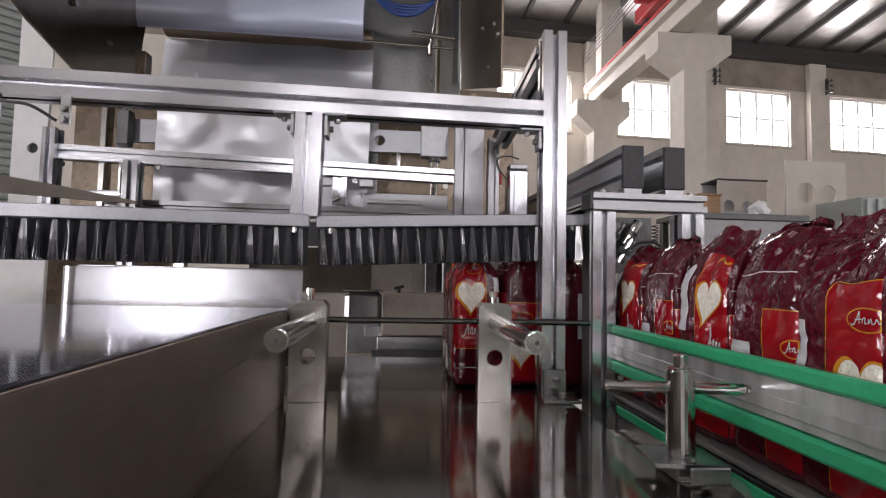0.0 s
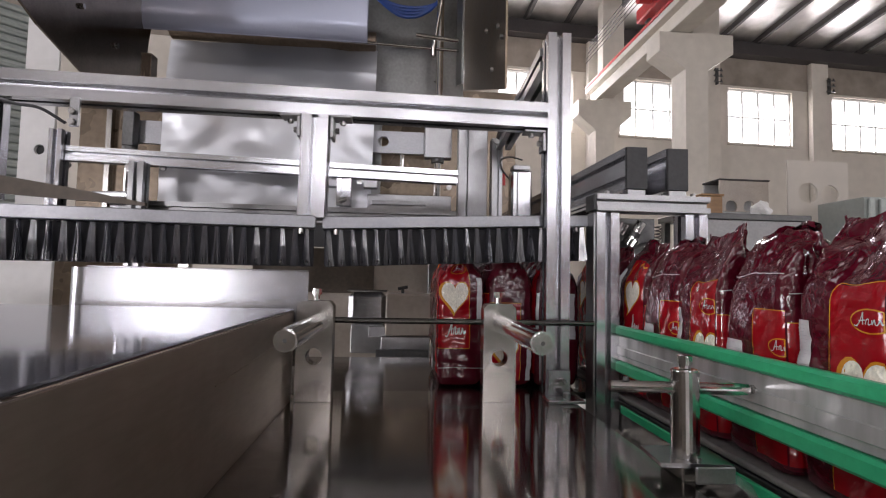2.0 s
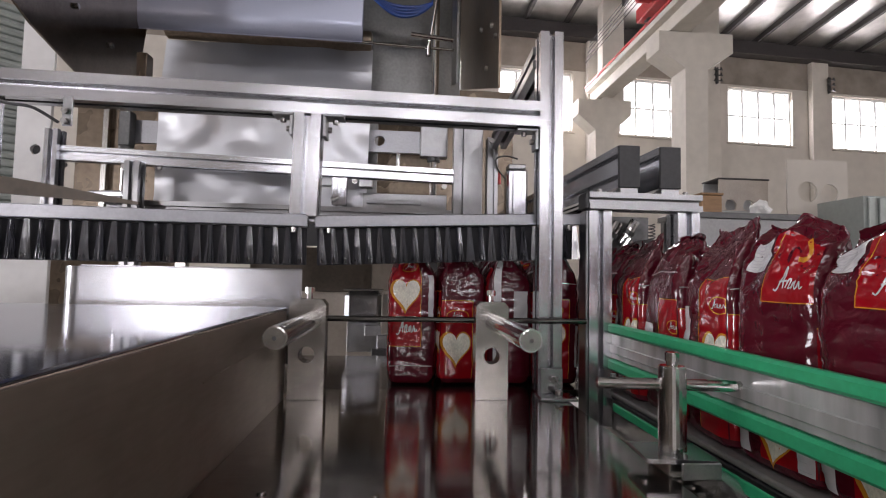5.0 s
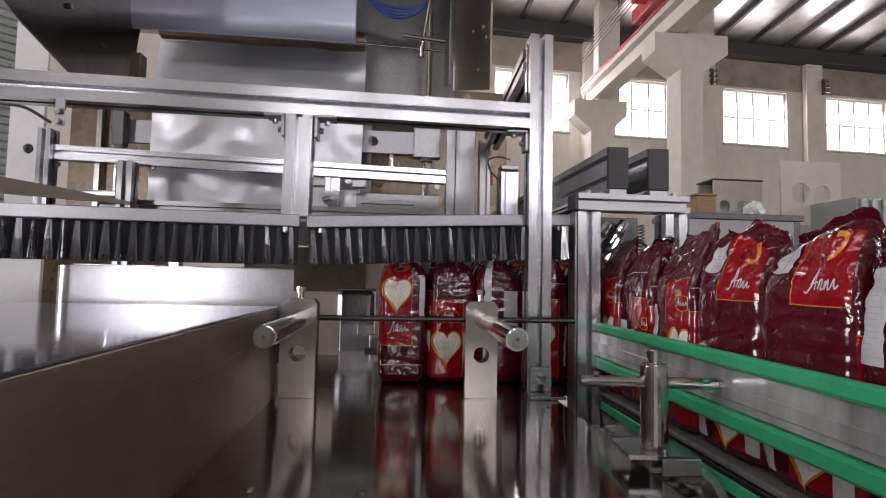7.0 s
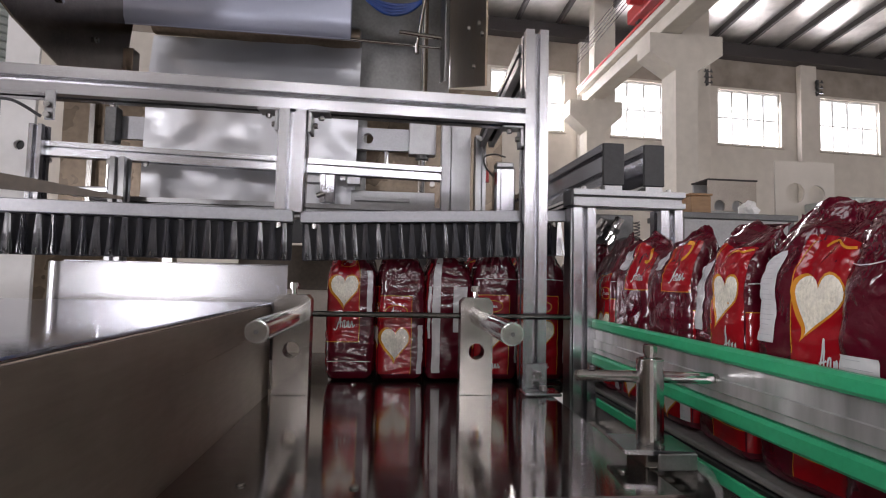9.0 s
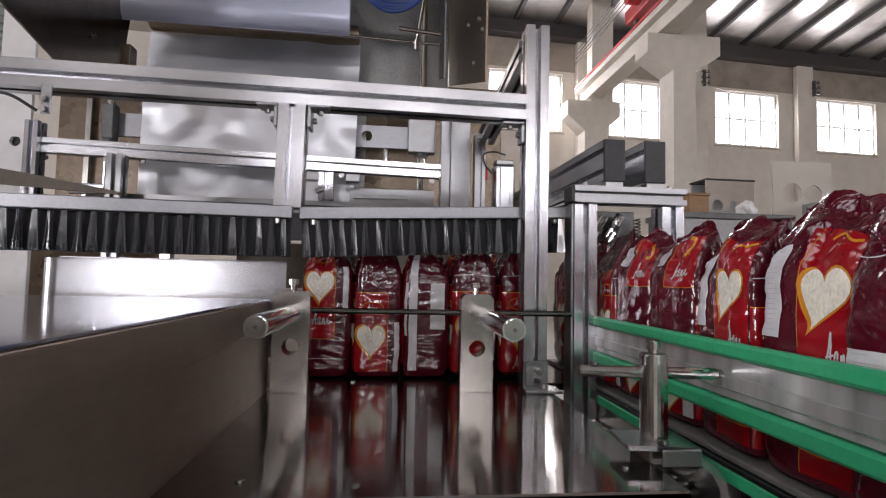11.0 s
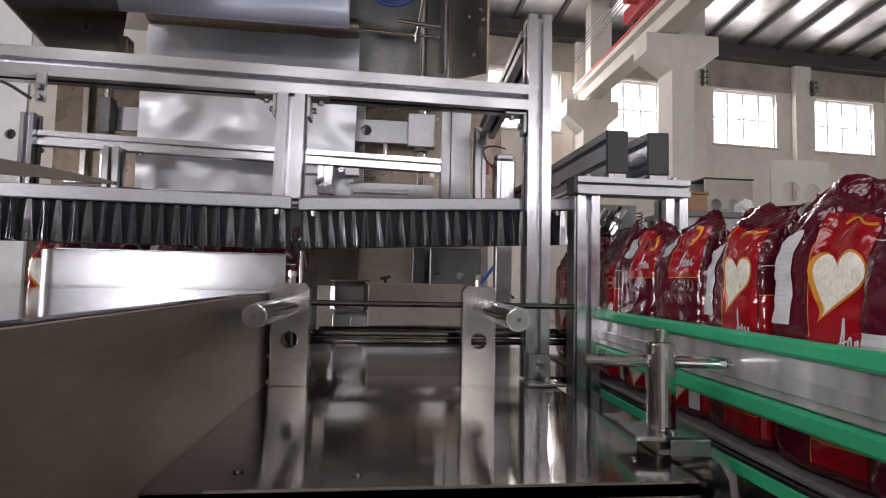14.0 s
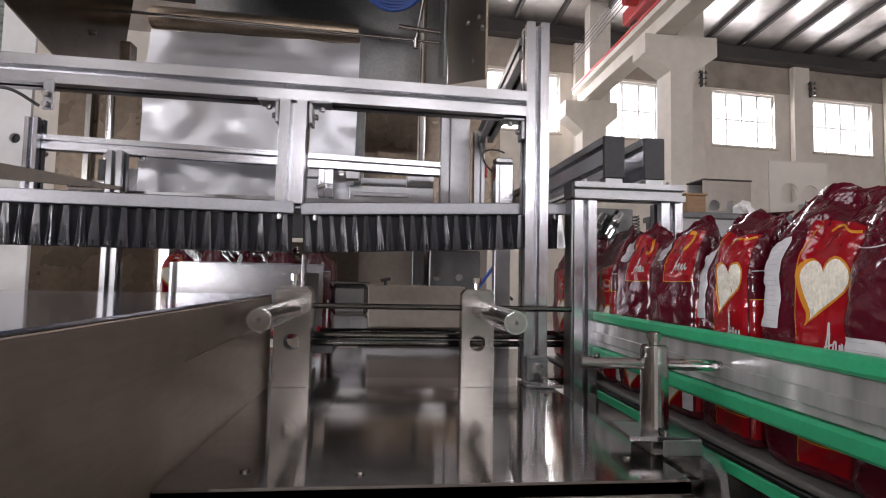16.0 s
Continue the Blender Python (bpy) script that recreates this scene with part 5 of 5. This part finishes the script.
SHOVE = [(0.0, 0.0), (13.95, 0.0), (14.1, 0.012), (14.2, 0.024), (14.3, 0.038), (14.4, 0.072), (14.5, 0.115), (14.6, 0.148), (14.8, 0.215), (15.0, 0.272), (15.2, 0.320), (15.4, 0.395), (15.6, 0.430), (16.0, 0.435)]
PITCH, STEP, LANE = 0.0800, 0.101, 0.337
BACK_Y, FRONT_Y = 1.196, 1.095


def at(table, t):
    return float(np.interp(t, [r[0] for r in table], [r[1] for r in table]))


# front print, side print, height and fold of the top seal
BAG_KINDS = [("heart_high", "strip", 0.006, -0.9), ("heart_low", "panel_edge", 0.005, 0.8), ("strip", "strip", 0.008, 0.3), ("heart_mid", "panel_edge", 0.008, 0.5),
             ("heart_mid", "panel_low", 0.017, 0.15), ("heart_low", "panel_high", 0.007, -0.5), ("heart_low", "panel_high", 0.006, 0.6), ("heart_mid", "heart_high", 0.012, 0.9), ("heart_mid", "heart_high", 0.018, 0.5)]
bag_kinds = [make_bag(1.0 + 1.37 * k, *spec) for k, spec in enumerate(BAG_KINDS)]
used = set()


def bag(kind, turn):
    src = bag_kinds[kind]
    m = pose(0, 0, 0, 0, 0, turn)
    if kind not in used:
        used.add(kind)
        src.matrix_world = m
        return src
    return copy_thing(src, m)


TIMES = sorted({r[0] for table in (ROW, FEED, SHOVE) for r in table})
bag_rows = []


def bag_path(start, column, turn, lean=0.0):
    """start: the bag's place along the conveyor at 0 s; column: its place in the row, or None if it stays on the conveyor."""
    rows = []
    for tt in TIMES:
        y = start + at(FEED, tt)
        x = LANE
        if column is not None:
            x = min(LANE, at(ROW, tt) + PITCH * column)
            if column >= 3:
                # waits at the conveyor's end until the row is pushed on
                go = {3: 3.55, 4: 7.12}[column]
                x = LANE if tt < go else x
            y = min(y, BACK_Y if start > 0 and (round((start - BACK_Y) / STEP) % 2 == 0) else FRONT_Y)
            y += at(SHOVE, tt)
        rows.append((tt, pose(x, y, 0.001, 0, 0, turn + lean)))
    return rows


def add_bag(kind, turn, start, column=None, lean=0.0):
    ob = bag(kind, turn)
    bag_rows.append((ob, bag_path(start, column, turn, lean)))
    ob.matrix_world = bag_rows[-1][1][0][1]


# columns A to E: front and back bag of each
random.seed(11)
for col, (front, rear) in enumerate(((0, 5), (1, 4), (2, 3), (3, 7), (3, 8))):
    back = BACK_Y if col < 3 else BACK_Y - 2 * STEP * (col - 2)
    add_bag(front, 0, back - STEP, col, random.uniform(-3, 3))
    add_bag(rear, 0, back, col, random.uniform(-3, 3))
# bags that stay on the conveyor
for k, kind in enumerate((4, 3, 4, 6, 5, 7, 8, 3, 7, 5)):
    add_bag(kind, 0, BACK_Y - 6 * STEP - STEP * k + (0.016 if k < 7 else 0.032), None, random.uniform(-6, 6))


def motions():
    for ob, rows in bag_rows:
        walk(ob, rows)
    # row pusher follows the last column, then stays
    walk(pusher, [(0.0, pose(0.47, 0, 0)), (10.4, pose(0.47, 0, 0)), (11.0, pose(0.30, 0, 0))] +
         [(tt, pose(at(ROW, tt) + 4 * PITCH + 0.0455, 0, 0)) for tt in (11.3, 11.5, 12.0, 12.5, 13.0, 13.4, 13.65, 13.85, 16.0)])
    walk(group_pusher, [(tt, pose(0, 1.032 + s, 0)) for tt, s in SHOVE])
    walk(film_loop, [(0.0, pose(0, 0, 0)), (14.95, pose(0, 0, 0)), (15.1, pose(0, 0, 0.05)), (15.3, pose(0, 0, 0.13)), (15.6, pose(0, 0, 0.18)), (16.0, pose(0, 0, 0.2))])
    walk(jaw, [(0.0, pose(0, 0, 0.53)), (15.7, pose(0, 0, 0.53)), (15.85, pose(0, 0, 0.49)), (16.0, pose(0, 0, 0.385))])


motions()
